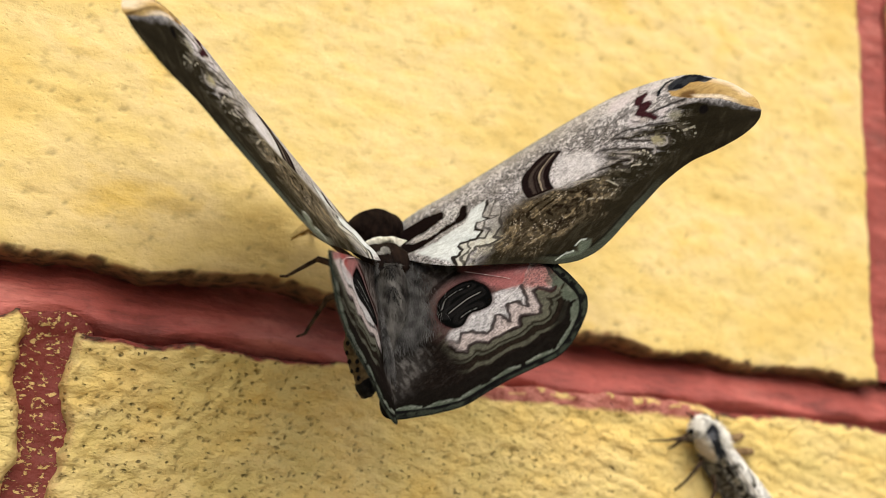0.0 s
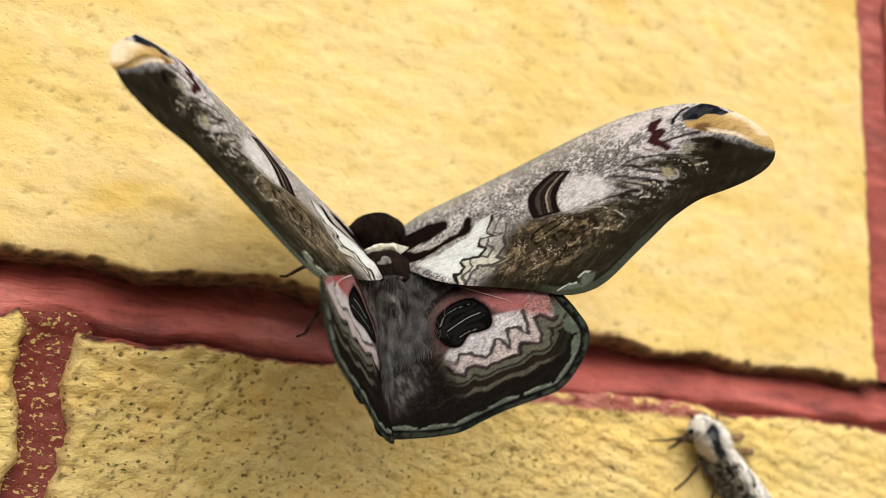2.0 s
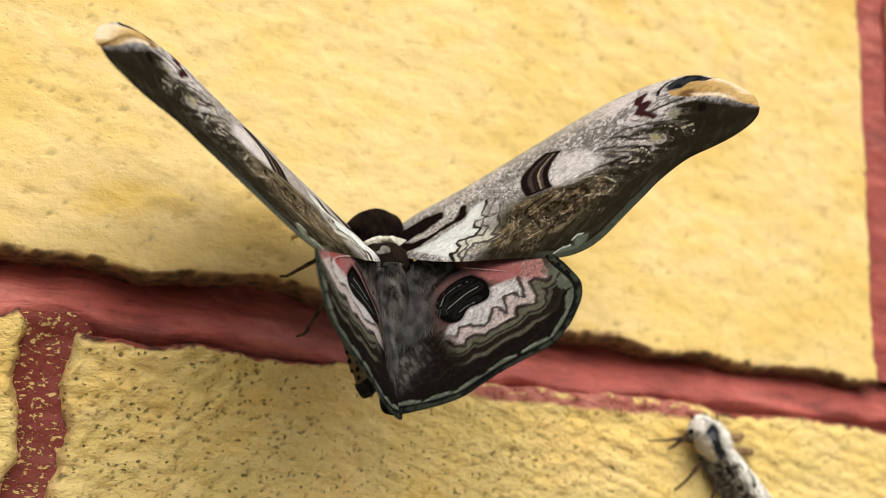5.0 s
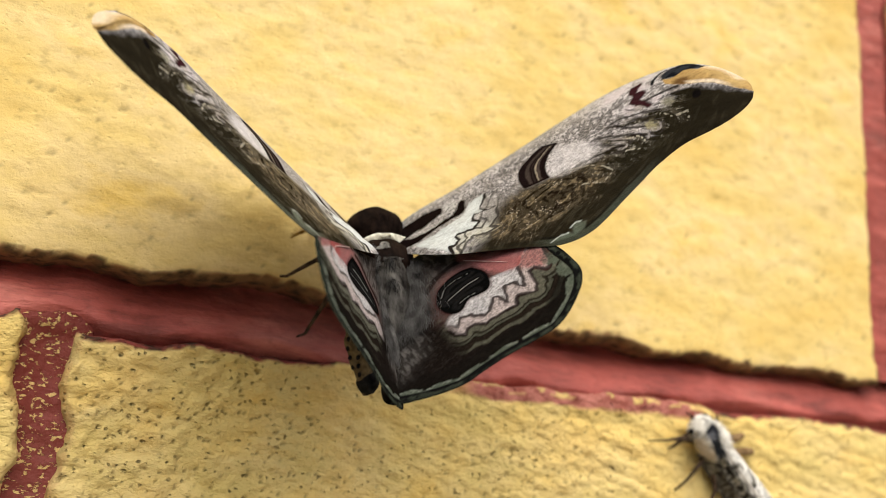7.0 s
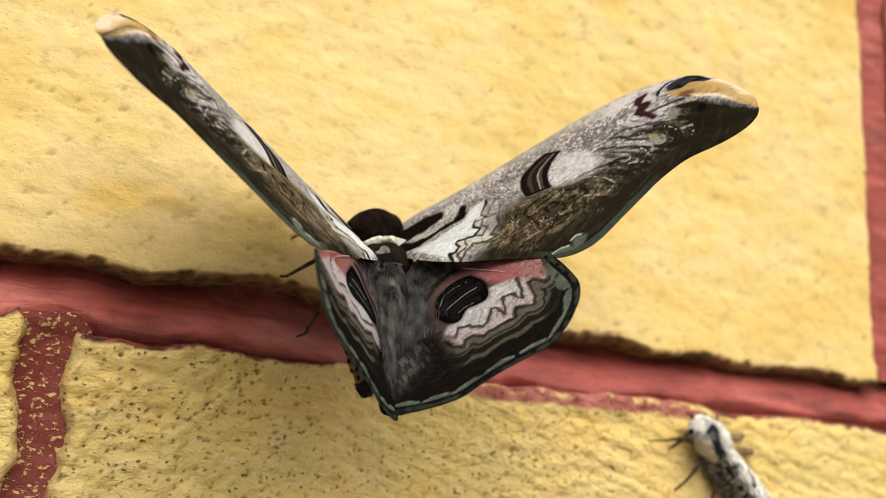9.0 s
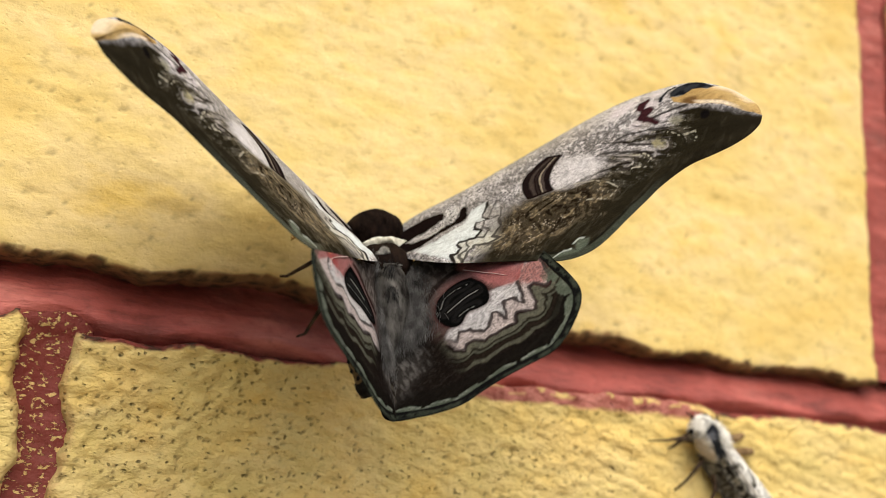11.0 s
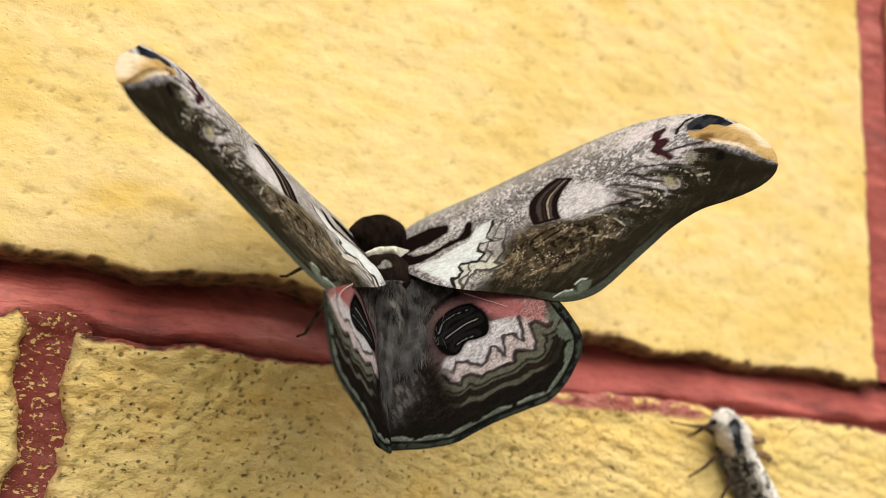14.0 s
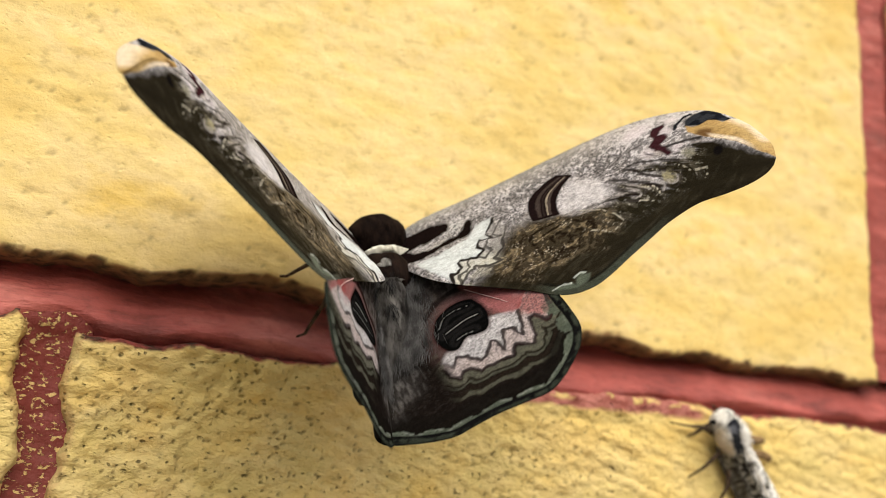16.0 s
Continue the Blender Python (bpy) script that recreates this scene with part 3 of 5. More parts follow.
    beyond = smoothstep(2.2, 0.4, dist_to(tx, ty, z2[3:])) * smoothstep(0.35, 0.6, w3)
    col = over(col, beyond * smoothstep(14, 11, x) * 0.7, (0.46, 0.44, 0.36))
    white = area(tx, ty, np.vstack([[(2.0, -4.3), (5.5, -4.6), (9.4, -4.3), (11.6, -3.0)], z1, [(5.6, -10.2), (3.6, -7.4)]]), 0.25)
    col = over(col, white * (0.86 + 0.14 * smoothstep(0.35, 0.6, w2)), (0.56, 0.60, 0.60))
    alpha = alpha * (1 - 0.97 * np.maximum(white, lowband)) * (1 - 0.5 * upband)
    for line, sx, sy, wd, al in ((ZIGZAG_1, 0, 0, 0.27, 1.0), (ZIGZAG_1, 0.95, -0.75, 0.17, 0.85), (ZIGZAG_2, 0, 0, 0.24, 0.9), (ZIGZAG_2, 0.9, -0.9, 0.15, 0.5)):
        d = dist_to(tx - sx, ty - sy, line)
        col = over(col, smoothstep(wd + 0.06, wd * 0.4, d + (w1 - 0.5) * 0.25) * al, (0.015, 0.012, 0.011))
    # dark base marks, joined towards the body, a pale streak between
    col = over(col, area(tx, ty, [(8.4, 0.6), (10.2, -0.4), (11.0, -1.6), (9.6, -2.6), (7.6, -1.8)], 0.4) * 0.8, (0.52, 0.52, 0.52))
    col = over(col, area(tx, ty, [(-2, 4.6), (0, 3.0), (3.9, 2.5), (5.8, 2.3), (8.4, 0.7), (8.1, -1.0), (5.2, -0.9), (2.6, -0.6), (0, -1.5), (-2.4, -1.5)], 0.25), (0.008, 0.005, 0.0045))
    d2 = dist_to(tx, ty, curve_points([(-1, -1.2), (0.6, -1.8), (2.5, -2.9), (4.5, -3.2), (6.4, -2.9), (8.6, -3.0), (10.2, -2.8), (11.0, -1.8)], 50))
    col = over(col, smoothstep(0.25, -0.2, d2 - np.interp(x, [0, 3, 6, 9, 10.4, 12], [1.5, 0.8, 0.5, 0.55, 0.8, 0.6])), (0.008, 0.005, 0.0045))
    col = over(col, stroke(tx, ty, [(2.9, -1.7), (4.5, -2.1), (6.6, -2.0), (8.0, -1.9)], 0.5) * 0.85, (0.36, 0.35, 0.34))
    col = over(col, smoothstep(3.0, 1.6, x + 0.25 * np.abs(y)) * 0.95, (0.008, 0.005, 0.005))
    # the comma: dark, striped inside, with a white patch beyond it
    wp = area(wx, wy, [(25.6, -5.0), (28.3, -6.6), (29.7, -9.2), (29.4, -12.0), (26.0, -11.6), (22.4, -9.9), (23.4, -7.6)], 1.0)
    col = over(col, wp * (0.72 + 0.28 * smoothstep(0.38, 0.58, w2 + (sp2 - 0.5) * 0.6)), (0.59, 0.57, 0.585))
    alpha = alpha * (1 - 0.75 * wp)
    left, right = curve_points(COMMA_L, 24), curve_points(COMMA_R, 24)
    dl, dr = dist_to(x, y, left), dist_to(x, y, right)
    f = dl / (dl + dr + 1e-6)
    poly = np.vstack([left, right[::-1]])
    edge = within(x + (w2 - 0.5) * 0.2, y + (w3 - 0.5) * 0.2, poly)
    com = smoothstep(0.25, 0.0, edge)
    col = over(col, com, (0.010, 0.006, 0.006))
    for c0, wd, c in ((0.33, 0.11, (0.055, 0.042, 0.036)), (0.50, 0.05, (0.025, 0.018, 0.016)), (0.64, 0.05, (0.34, 0.29, 0.22)), (0.74, 0.07, (0.065, 0.05, 0.045))):
        col = over(col, (edge < -0.35) * smoothstep(wd, wd * 0.3, np.abs(f - c0 + 0.10 * (w2 - 0.5))) * 0.85, c)
    alpha = alpha * (1 - com)
    # brown mark before the tip
    brown = area(tx, ty, [(40.1, -5.0), (38.4, -4.7), (37.4, -5.9), (37.8, -7.1), (36.7, -8.1), (36.8, -9.5), (37.7, -12.0), (38.4, -12.0), (37.9, -9.4), (39.1, -8.6), (39.2, -7.3), (38.5, -6.9), (39.1, -6.2), (40.0, -5.9)], 0.22)
    col = over(col, brown, (0.035, 0.012, 0.015))
    alpha = alpha * (1 - brown)
    # wing tip: black, ochre, a painted highlight on the cream ridge, painted shade below
    black = area(tx, ty, [(41.7, -8.0), (42.2, -6.9), (43.7, -6.2), (45.3, -6.4), (46.4, -7.8), (46.9, -10.4), (46.9, -12.2), (46.0, -11.3), (45.5, -10.5), (44.6, -10.4), (43.7, -10.1), (42.5, -8.7)], 0.2)
    black = np.maximum(black, stroke(tx, ty, [(40.6, -7.6), (41.0, -6.9), (42.2, -6.1), (43.6, -5.9)], 0.34))
    col = over(col, black, (0.009, 0.010, 0.013))
    col = over(col, black * smoothstep(0.55, 0.7, w3) * 0.4, (0.05, 0.055, 0.065))
    top = [(41.9, -8.1), (42.5, -9.2), (43.4, -9.6), (44.6, -9.4), (45.5, -10.4), (45.8, -11.4), (46.8, -11.6), (49.5, -11.0), (50, -24)]
    ridge = [(48.0, -22.6), (47.3, -21.0), (46.3, -19.2), (45.0, -16.5), (43.4, -13.8), (42.3, -12.0), (41.6, -10.0)]
    och = area(x + (w2 - 0.5) * 0.35, y + (w3 - 0.5) * 0.35, top + ridge, 0.14)
    dr = dist_to(x, y, ridge)
    col = over(col, och, (0.47, 0.325, 0.135))
    col = over(col, och * smoothstep(0.4, 0.7, w1) * 0.5, (0.36, 0.225, 0.08))
    col = over(col, och * smoothstep(1.6, 0.5, np.hypot(tx - 42.9, (ty + 12.2) / 1.3)) * 0.9, (0.11, 0.055, 0.02))
    # bright outer edge and ridge crest: highlights put into the colour
    col = over(col, och * smoothstep(1.5, 0.2, dist_to(x, y, [(47.4, -11.6), (48.4, -15), (48.6, -18)])) * 0.75, (0.70, 0.60, 0.46))
    col = over(col, och * smoothstep(0.85, 0.30, dr) * smoothstep(43.0, 43.8, x) * smoothstep(47.0, 45.6, x), (0.78, 0.66, 0.50))
    alpha = alpha * (1 - np.maximum(och, black))
    col = over(col, smoothstep(0.8, 0.4, np.hypot((tx - 43.0), (ty + 16.4) / 1.4)), (0.006, 0.005, 0.005))
    # grey-green hind margin with pale lunules at the corner
    dm = dist_to(x, y, curve_points(FORE_REAR[3:16], 90))
    amt = smoothstep(36, 25, x) * smoothstep(14.5, 17.5, x)
    col = over(col, smoothstep(1.25, 0.95, dm + 0.5 * (w1 - 0.5)) * amt, (0.036, 0.043, 0.030))
    col = over(col, smoothstep(0.22, 0.06, np.abs(dm - 1.35 + 0.5 * (w1 - 0.5))) * amt * 0.9, (0.010, 0.010, 0.008))
    lun = area(tx, ty, [(17.2, -22.6), (18.7, -22.9), (19.9, -23.8), (20.9, -22.6), (21.9, -23.6), (21.0, -24.6), (18.9, -23.9)], 0.25)
    col = over(col, lun, (0.085, 0.105, 0.078))
    col = over(col, stroke(tx, ty, [(17.0, -22.5), (18.4, -22.7), (19.4, -23.3)], 0.2) * 0.8 + stroke(tx, ty, [(20.2, -22.9), (20.9, -22.5), (21.5, -22.9)], 0.2) * 0.8, (0.46, 0.50, 0.46))
    alpha = alpha * smoothstep(0.009, 0.030, col.mean(-1))
    return np.concatenate([col, alpha[..., None]], -1)


# the marks of a spread hindwing and of one folded open, fitted to the camera's view
SPREAD = {"eye": [(2.0, -9.4), (2.6, -12.3), (2.3, -14.8), (1.5, -16.0), (0.2, -15.7), (-1.0, -15.1), (-2.5, -16.0), (-3.6, -15.1), (-4.2, -13.1), (-4.1, -11.2), (-3.0, -8.9), (-1.4, -8.1), (-0.2, -8.1), (1.0, -8.5)],
          "threads": [[(-3.3, -10.8), (-2.2, -9.5), (-0.7, -9.3), (1.1, -10.0)], [(-2.8, -12.3), (-1.5, -12.2), (0.1, -12.2), (1.5, -12.6)], [(-2.0, -14.5), (-1.0, -14.5), (0.0, -14.9)]],
          "ring": [(-6.4, -13.5), (-6.2, -10.6), (-4.6, -7.8), (-2.2, -5.9), (0.3, -5.5), (1.9, -6.4)],
          "inner": [(-5.0, -16.5), (-4.0, -18.3), (-3.1, -16.9), (-2.1, -18.0), (-0.9, -20.2), (0.0, -19.9), (1.2, -18.2), (1.6, -18.5), (2.0, -21.0), (2.8, -18.6), (3.0, -17.9), (3.9, -18.4), (4.6, -20.6), (5.3, -18.4), (5.7, -16.6)],
          "outer": [(-4.9, -17.6), (-4.7, -19.3), (-3.9, -20.6), (-3.3, -19.8), (-2.4, -20.1), (-1.4, -21.7), (-0.5, -21.7), (1.0, -22.1), (2.4, -22.7), (3.3, -21.3), (4.2, -22.0), (5.2, -23.0), (5.7, -22.0), (6.2, -18.9), (7.0, -19.0), (7.9, -20.9), (8.6, -20.1), (9.1, -17.3), (9.4, -15.6), (9.4, -12.5)],
          "rose": [(1.5, -5.6), (2.5, -9.6), (2.8, -13.2), (4.0, -15.6), (5.2, -16.8), (6.0, -17.6), (7.0, -19.0), (7.9, -20.9), (8.6, -20.1), (9.1, -17.3), (9.6, -14.0), (8.4, -7), (4, -0.5), (2.2, -3.0)], "red": (8.0, -17.2), "hair": 1.0}
FOLDED = {"eye": [(3.4, -13.2), (4.0, -15.0), (4.5, -17.6), (3.9, -19.3), (2.4, -19.0), (0.8, -17.6), (-0.8, -16.2), (-3.4, -14.9), (-4.6, -13.2), (-3.4, -11.8), (-1.6, -11.2), (1.2, -11.8)],
          "threads": [[(3.6, -17.9), (1.2, -15.9), (-1.4, -14.2), (-3.4, -13.3)], [(2.9, -15.4), (1.0, -14.0), (-1.4, -12.8)]],
          "ring": [(4.4, -12.0), (2.6, -11.2), (-0.4, -10.0), (-4.4, -10.6)],
          "inner": [(8.9, -21.6), (8.6, -22.9), (7.6, -23.6), (6.3, -23.3), (4.5, -20.6), (2.8, -21.1), (1.4, -20.2), (-0.7, -19.7), (-2.4, -17.2), (-3.7, -15.4), (-5.4, -15.2), (-6.4, -14.6)],
          "outer": [(11.0, -26.4), (10.1, -26.3), (8.2, -26.3), (6.3, -25.8), (4.6, -23.6), (2.9, -24.0), (1.3, -22.2), (-1.4, -21.0), (-3.2, -18.2), (-5.0, -18.0), (-6.6, -16.6)],
          "rose": [(3.2, -11.2), (13.2, -27), (11.0, -26.2), (9.6, -24.6), (8.6, -22.2), (6.6, -21.6), (5.0, -19.4), (4.5, -17.6), (4.0, -14.4)], "red": (8.6, -19.6), "hair": 4.6}


def hind_colour(x, y, rear=HIND_REAR, first=4, marks=SPREAD):
    w1, w2, w3 = fbm(x / 2.5, y / 2.5, 11), fbm(x / 0.9, y / 0.9, 12), fbm(x / 0.9 + 30, y / 0.9, 15)
    sp, sp2 = vnoise(x * 6, y * 6, 13), fbm(x * 2.5, y * 2.5, 14, 3)
    tx, ty = x + (w2 - 0.5) * 0.55, y + (w3 - 0.5) * 0.55
    inner, outer = np.array(marks["inner"]), np.array(marks["outer"])
    eye = curve_points(marks["eye"] + marks["eye"][:1], 90)
    e = within(x, y, eye)
    mid = eye.mean(0)
    # dark grey-brown ground
    col = np.zeros(x.shape + (3,)) + np.array((0.008, 0.006, 0.005))
    col = over(col, smoothstep(0.48, 0.70, sp2) * 0.6, (0.018, 0.014, 0.012))
    col = over(col, (sp > 0.88) * 0.35, (0.045, 0.040, 0.037))
    # grey-brown fuzz towards the front
    fuzz = smoothstep(mid[1] + 0.5, mid[1] + 4.0, y + (w1 - 0.5) * 3)
    col = over(col, fuzz * 0.85, (0.060, 0.050, 0.046))
    col = over(col, fuzz * smoothstep(0.50, 0.66, fbm(x * 2.5, y * 0.8, 29, 3)) * 0.6, (0.13, 0.11, 0.10))
    # brownish rose round the eyespot, a dark arch beyond it
    col = over(col, smoothstep(2.9, 0.8, e + (w1 - 0.5) * 1.4) * 0.85, (0.080, 0.050, 0.046))
    col = over(col, smoothstep(2.2, 0.6, e + (w1 - 0.5)) * smoothstep(mid[1] + 0.5, mid[1] + 3.5, y) * smoothstep(mid[0] - 3, mid[0] + 2, x) * 0.8, (0.20, 0.095, 0.09))
    col = over(col, smoothstep(0.75, 0.25, dist_to(tx, ty, curve_points(marks["ring"], 40))) * 0.8, (0.016, 0.011, 0.010))
    # rose, deeper red towards the front
    rose = smoothstep(0.5, -0.5, within(tx, ty, marks["rose"]))
    col = over(col, rose * 0.95, (0.31, 0.108, 0.108))
    col = over(col, rose * smoothstep(0.48, 0.70, w1) * 0.5, (0.38, 0.19, 0.19))
    col = over(col, rose * smoothstep(3.2, 1.2, np.hypot(x - marks["red"][0], y - marks["red"][1])) * 0.85, (0.30, 0.045, 0.042))
    # pale fields between the jagged lines
    pale = area(tx, ty, np.vstack([inner, [(inner[-1] + mid) / 2 + (0.9, -0.6)], [mid]]), 0.35)
    fade = smoothstep(-1.8, 0.6, tx - min(inner[:, 0].min(), outer[:, 0].min()) - 1.0)
    band = area(tx, ty, np.vstack([inner, outer[::-1]]), 0.2)
    col = over(col, pale * fade * (0.70 + 0.30 * (sp > 0.35)), (0.56, 0.545, 0.56))
    col = over(col, band * fade * (0.65 + 0.35 * (sp > 0.4)), (0.50, 0.43, 0.42))
    col = over(col, pale * rose * smoothstep(0.3, 0.7, w1) * 0.6, (0.42, 0.22, 0.22))
    front = rose * smoothstep(3.4, 1.8, np.hypot(x - marks["red"][0], y - marks["red"][1]) + (w1 - 0.5) * 1.5)
    col = over(col, band * front * 0.8, (0.32, 0.10, 0.095))
    col = over(col, np.maximum(pale, band) * fade * (sp > 0.82) * 0.45, (0.16, 0.135, 0.145))
    # outer waves follow the outer line
    line = outer
    far_poly = np.vstack([outer, [(outer[-1][0], 20), (outer[0][0], 20)]])
    d = dist_to(tx, ty, line) * np.where(within(x, y, far_poly) < 0, -1, 1)
    d = d + (w1 - 0.5) * 0.9 + (w2 - 0.5) * 0.35
    along_in = smoothstep(-6.5, -3.5, x)
    for c0, wd, c, al in ((0.70, 0.62, (0.125, 0.125, 0.092), 0.85), (1.15, 0.2, (0.020, 0.017, 0.013), 0.8), (1.6, 0.3, (0.085, 0.088, 0.064), 0.8), (2.4, 0.6, (0.016, 0.012, 0.009), 0.9), (3.2, 0.45, (0.090, 0.090, 0.066), 0.85), (4.2, 0.5, (0.009, 0.007, 0.006), 0.8), (5.2, 0.4, (0.030, 0.028, 0.021), 0.6)):
        col = over(col, smoothstep(wd, wd * 0.4, np.abs(d - c0)) * al * along_in * (0.75 + 0.5 * (sp2 - 0.3)), c)
    for run, wd in ((outer, 0.34), (inner, 0.32)):
        dd = dist_to(tx, ty, run)
        col = over(col, smoothstep(wd, wd * 0.35, dd + (w1 - 0.5) * 0.15) * fade * 0.95, (0.020, 0.013, 0.014))
    # lunules and dark grey-green margin
    rim = curve_points(rear[first:], 120)
    dm = dist_to(x, y, rim)
    arcs = np.linspace(0, 1, 120)
    along = np.zeros_like(x)
    bd = np.full(x.shape, 1e9)
    for i in range(0, 120, 2):
        dd = np.hypot(x - rim[i, 0], y - rim[i, 1])
        along = np.where(dd < bd, arcs[i], along)
        bd = np.minimum(bd, dd)
    col = over(col, smoothstep(4.2, 3.0, dm) * smoothstep(2.2, 3.0, d) * 0.85, (0.007, 0.006, 0.005))
    cell = along * 9.5
    arch = np.clip(np.sin((cell - np.floor(cell)) * math.pi), 0, 1) ** 0.6
    deep = 1.05 + (0.55 + 0.95 * smoothstep(0.55, 0.85, along)) * arch + (w2 - 0.5) * 0.35
    lunule = smoothstep(0.95, 0.86, along) * smoothstep(deep + 0.12, deep - 0.12, dm) * smoothstep(0.95, 1.15, dm) * smoothstep(0.12, 0.35, arch)
    col = over(col, lunule * 0.9, (0.085, 0.105, 0.078))
    col = over(col, lunule * smoothstep(0.50, 0.70, w1) * 0.5, (0.15, 0.17, 0.135))
    lit = smoothstep(0.16, 0.05, np.abs(dm - deep + 0.10)) * smoothstep(0.2, 0.5, arch) * smoothstep(0.85, 0.45, along)
    col = over(col, lit * smoothstep(0.30, 0.55, w3) * 0.7, (0.28, 0.30, 0.265))
    col = over(col, smoothstep(1.05, 0.95, dm), (0.006, 0.006, 0.006))
    col = over(col, smoothstep(0.75, 0.50, dm + (w2 - 0.5) * 0.7) * smoothstep(0.30, 0.5, w3), (0.034, 0.040, 0.030))
    col = over(col, smoothstep(0.30, 0.12, dm) * 0.8, (0.015, 0.017, 0.014))
    # the eyespot: black, with pale threads along it
    col = over(col, smoothstep(0.55, 0.1, e) * 0.6, (0.05, 0.02, 0.02))
    col = over(col, smoothstep(0.10, -0.06, e + (w2 - 0.5) * 0.12), (0.003, 0.003, 0.003))
    for i, run in enumerate(marks["threads"]):
        dd = dist_to(x, y, curve_points(run, 40))
        main = i == 1
        broken = 1.0 if main else smoothstep(0.30, 0.45, vnoise(x * 7, y * 7, 25))
        col = over(col, smoothstep(0.14, 0.03, dd) * broken * (e < -0.3) * 0.8, (0.26, 0.26, 0.25) if main else (0.20, 0.20, 0.195))
        col = over(col, smoothstep(0.5, 0.2, np.abs(dd - 0.75)) * (e < -0.4) * 0.4, (0.018, 0.017, 0.017))
    # grey hair towards the body
    hair = smoothstep(-22, -16, y + (w1 - 0.5) * 4) * smoothstep(0.4, -1.4, x * 0.62 - y * 0.10 + 2.9 + (fbm(x * 3, y * 0.5, 15) - 0.5) * 2.4) * smoothstep(0.0, 0.8, e)
    streak = fbm(x * 3.5, y * 0.6, 16, 3)
    # left wing: hair colour raised, partly to offset the forewing's shade
    col = over(col, hair, np.array((0.030, 0.027, 0.025)) * marks["hair"])
    col = over(col, hair * smoothstep(0.48, 0.68, streak) * 0.8, np.array((0.12, 0.112, 0.105)) * (0.5 + 0.5 * marks["hair"]))
    clear = smoothstep(0.0, 0.3, e)
    alpha = np.maximum(np.maximum(pale, band) * fade * 0.42 * clear + rose * 0.15 * clear, 0.22 * smoothstep(0.03, 0.09, col.mean(-1)) * clear * (1 - hair))
    return np.concatenate([col, np.clip(alpha, 0, 1)[..., None]], -1)


def wing_mesh(name, front, rear, nu, nv, shape, colour, side, thick=0.16):
    a, b = curve_points(front, nu), curve_points(rear, nu)
    v = np.linspace(0, 1, nv)[None, :, None]
    p = a[:, None] * (1 - v) + b[:, None] * v
    x, y = p[..., 0], p[..., 1]
    u = np.linspace(0, 1, nu)[:, None] + 0 * x
    vv = v[..., 0] + 0 * x
    col = np.clip(colour(x, y), 0, 1)
    x, y, z = shape(x, y, u, vv)
    taper = np.minimum(1, np.minimum(np.minimum(vv, 1 - vv) * 14, (1 - u) * 30) + 0.25)
    top = np.stack([x * side, y, z], -1).reshape(-1, 3)
    low = np.stack([x * side, y, z - thick * taper], -1).reshape(-1, 3)
    n0 = nu * nv
    f1, f2 = grid_faces(nu, nv, 0, side > 0), grid_faces(nu, nv, n0, side < 0)
    idx = np.arange(n0).reshape(nu, nv)
    rim = np.concatenate([idx[:, 0], idx[-1, 1:-1], idx[::-1, -1], idx[0, -2:0:-1]])
    m = len(rim)
    k = np.arange(m)
    f3 = np.stack([rim, rim[(k + 1) % m], n0 + rim[(k + 1) % m], n0 + rim], 1)
    if side < 0:
        f3 = f3[:, ::-1]
    c = col.reshape(-1, 4)
    return mesh_from(name, np.vstack([top, low]) * SC, np.vstack([f1, f2, f3]), np.vstack([c, c]))


def fore_drop(u, v):
    """How far the forewing falls below its crest: a rolled leading edge, a hind half that sinks towards the tip."""
    rear = np.interp(u, [0, 0.15, 0.35, 0.55, 0.75, 0.9, 1.0], [0, -2.25, -0.34, 0.62, 2.2, 2.82, 2.9])
    front = np.interp(u, [0, 0.03, 0.2, 0.5, 0.7, 0.76, 0.8, 0.84, 0.9, 1.0], [0, 0, 3.8, 3.6, 2.4, 1.6, 1.4, 2.0, 2.8, 3.0])
    r, c = np.clip((v - 0.214) / 0.786, 0, 1), np.clip((0.214 - v) / 0.214, 0, 1)
    tip = smoothstep(0.84, 1.0, u)
    return (rear * r * r / (r + 0.06) * 1.06 + front * c ** 2) * (1 - tip) + 3.0 * tip


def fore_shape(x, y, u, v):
    """The membrane over its flat plan, slid along the camera's lines of sight."""
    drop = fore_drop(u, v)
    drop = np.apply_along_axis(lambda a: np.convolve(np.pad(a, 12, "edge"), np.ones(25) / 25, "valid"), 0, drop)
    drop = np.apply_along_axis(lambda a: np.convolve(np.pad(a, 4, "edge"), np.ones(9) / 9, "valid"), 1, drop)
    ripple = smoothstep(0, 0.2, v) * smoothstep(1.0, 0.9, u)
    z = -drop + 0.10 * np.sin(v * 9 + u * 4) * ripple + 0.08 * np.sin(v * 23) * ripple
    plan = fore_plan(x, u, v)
    # 22.1, -133.3, 85.0: the camera's eye in the right wing's own space
    toward_eye = (z - plan) / (85.0 - plan)
    return x + (22.1 - x) * toward_eye, y + (-133.3 - y) * toward_eye, z


def fore_shape_left_fit(x, y, u, v):
    """The same wing, leading edge before the tip moved to fit the camera's view."""
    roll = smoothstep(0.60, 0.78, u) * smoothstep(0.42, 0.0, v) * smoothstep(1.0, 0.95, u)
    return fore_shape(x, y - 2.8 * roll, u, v)


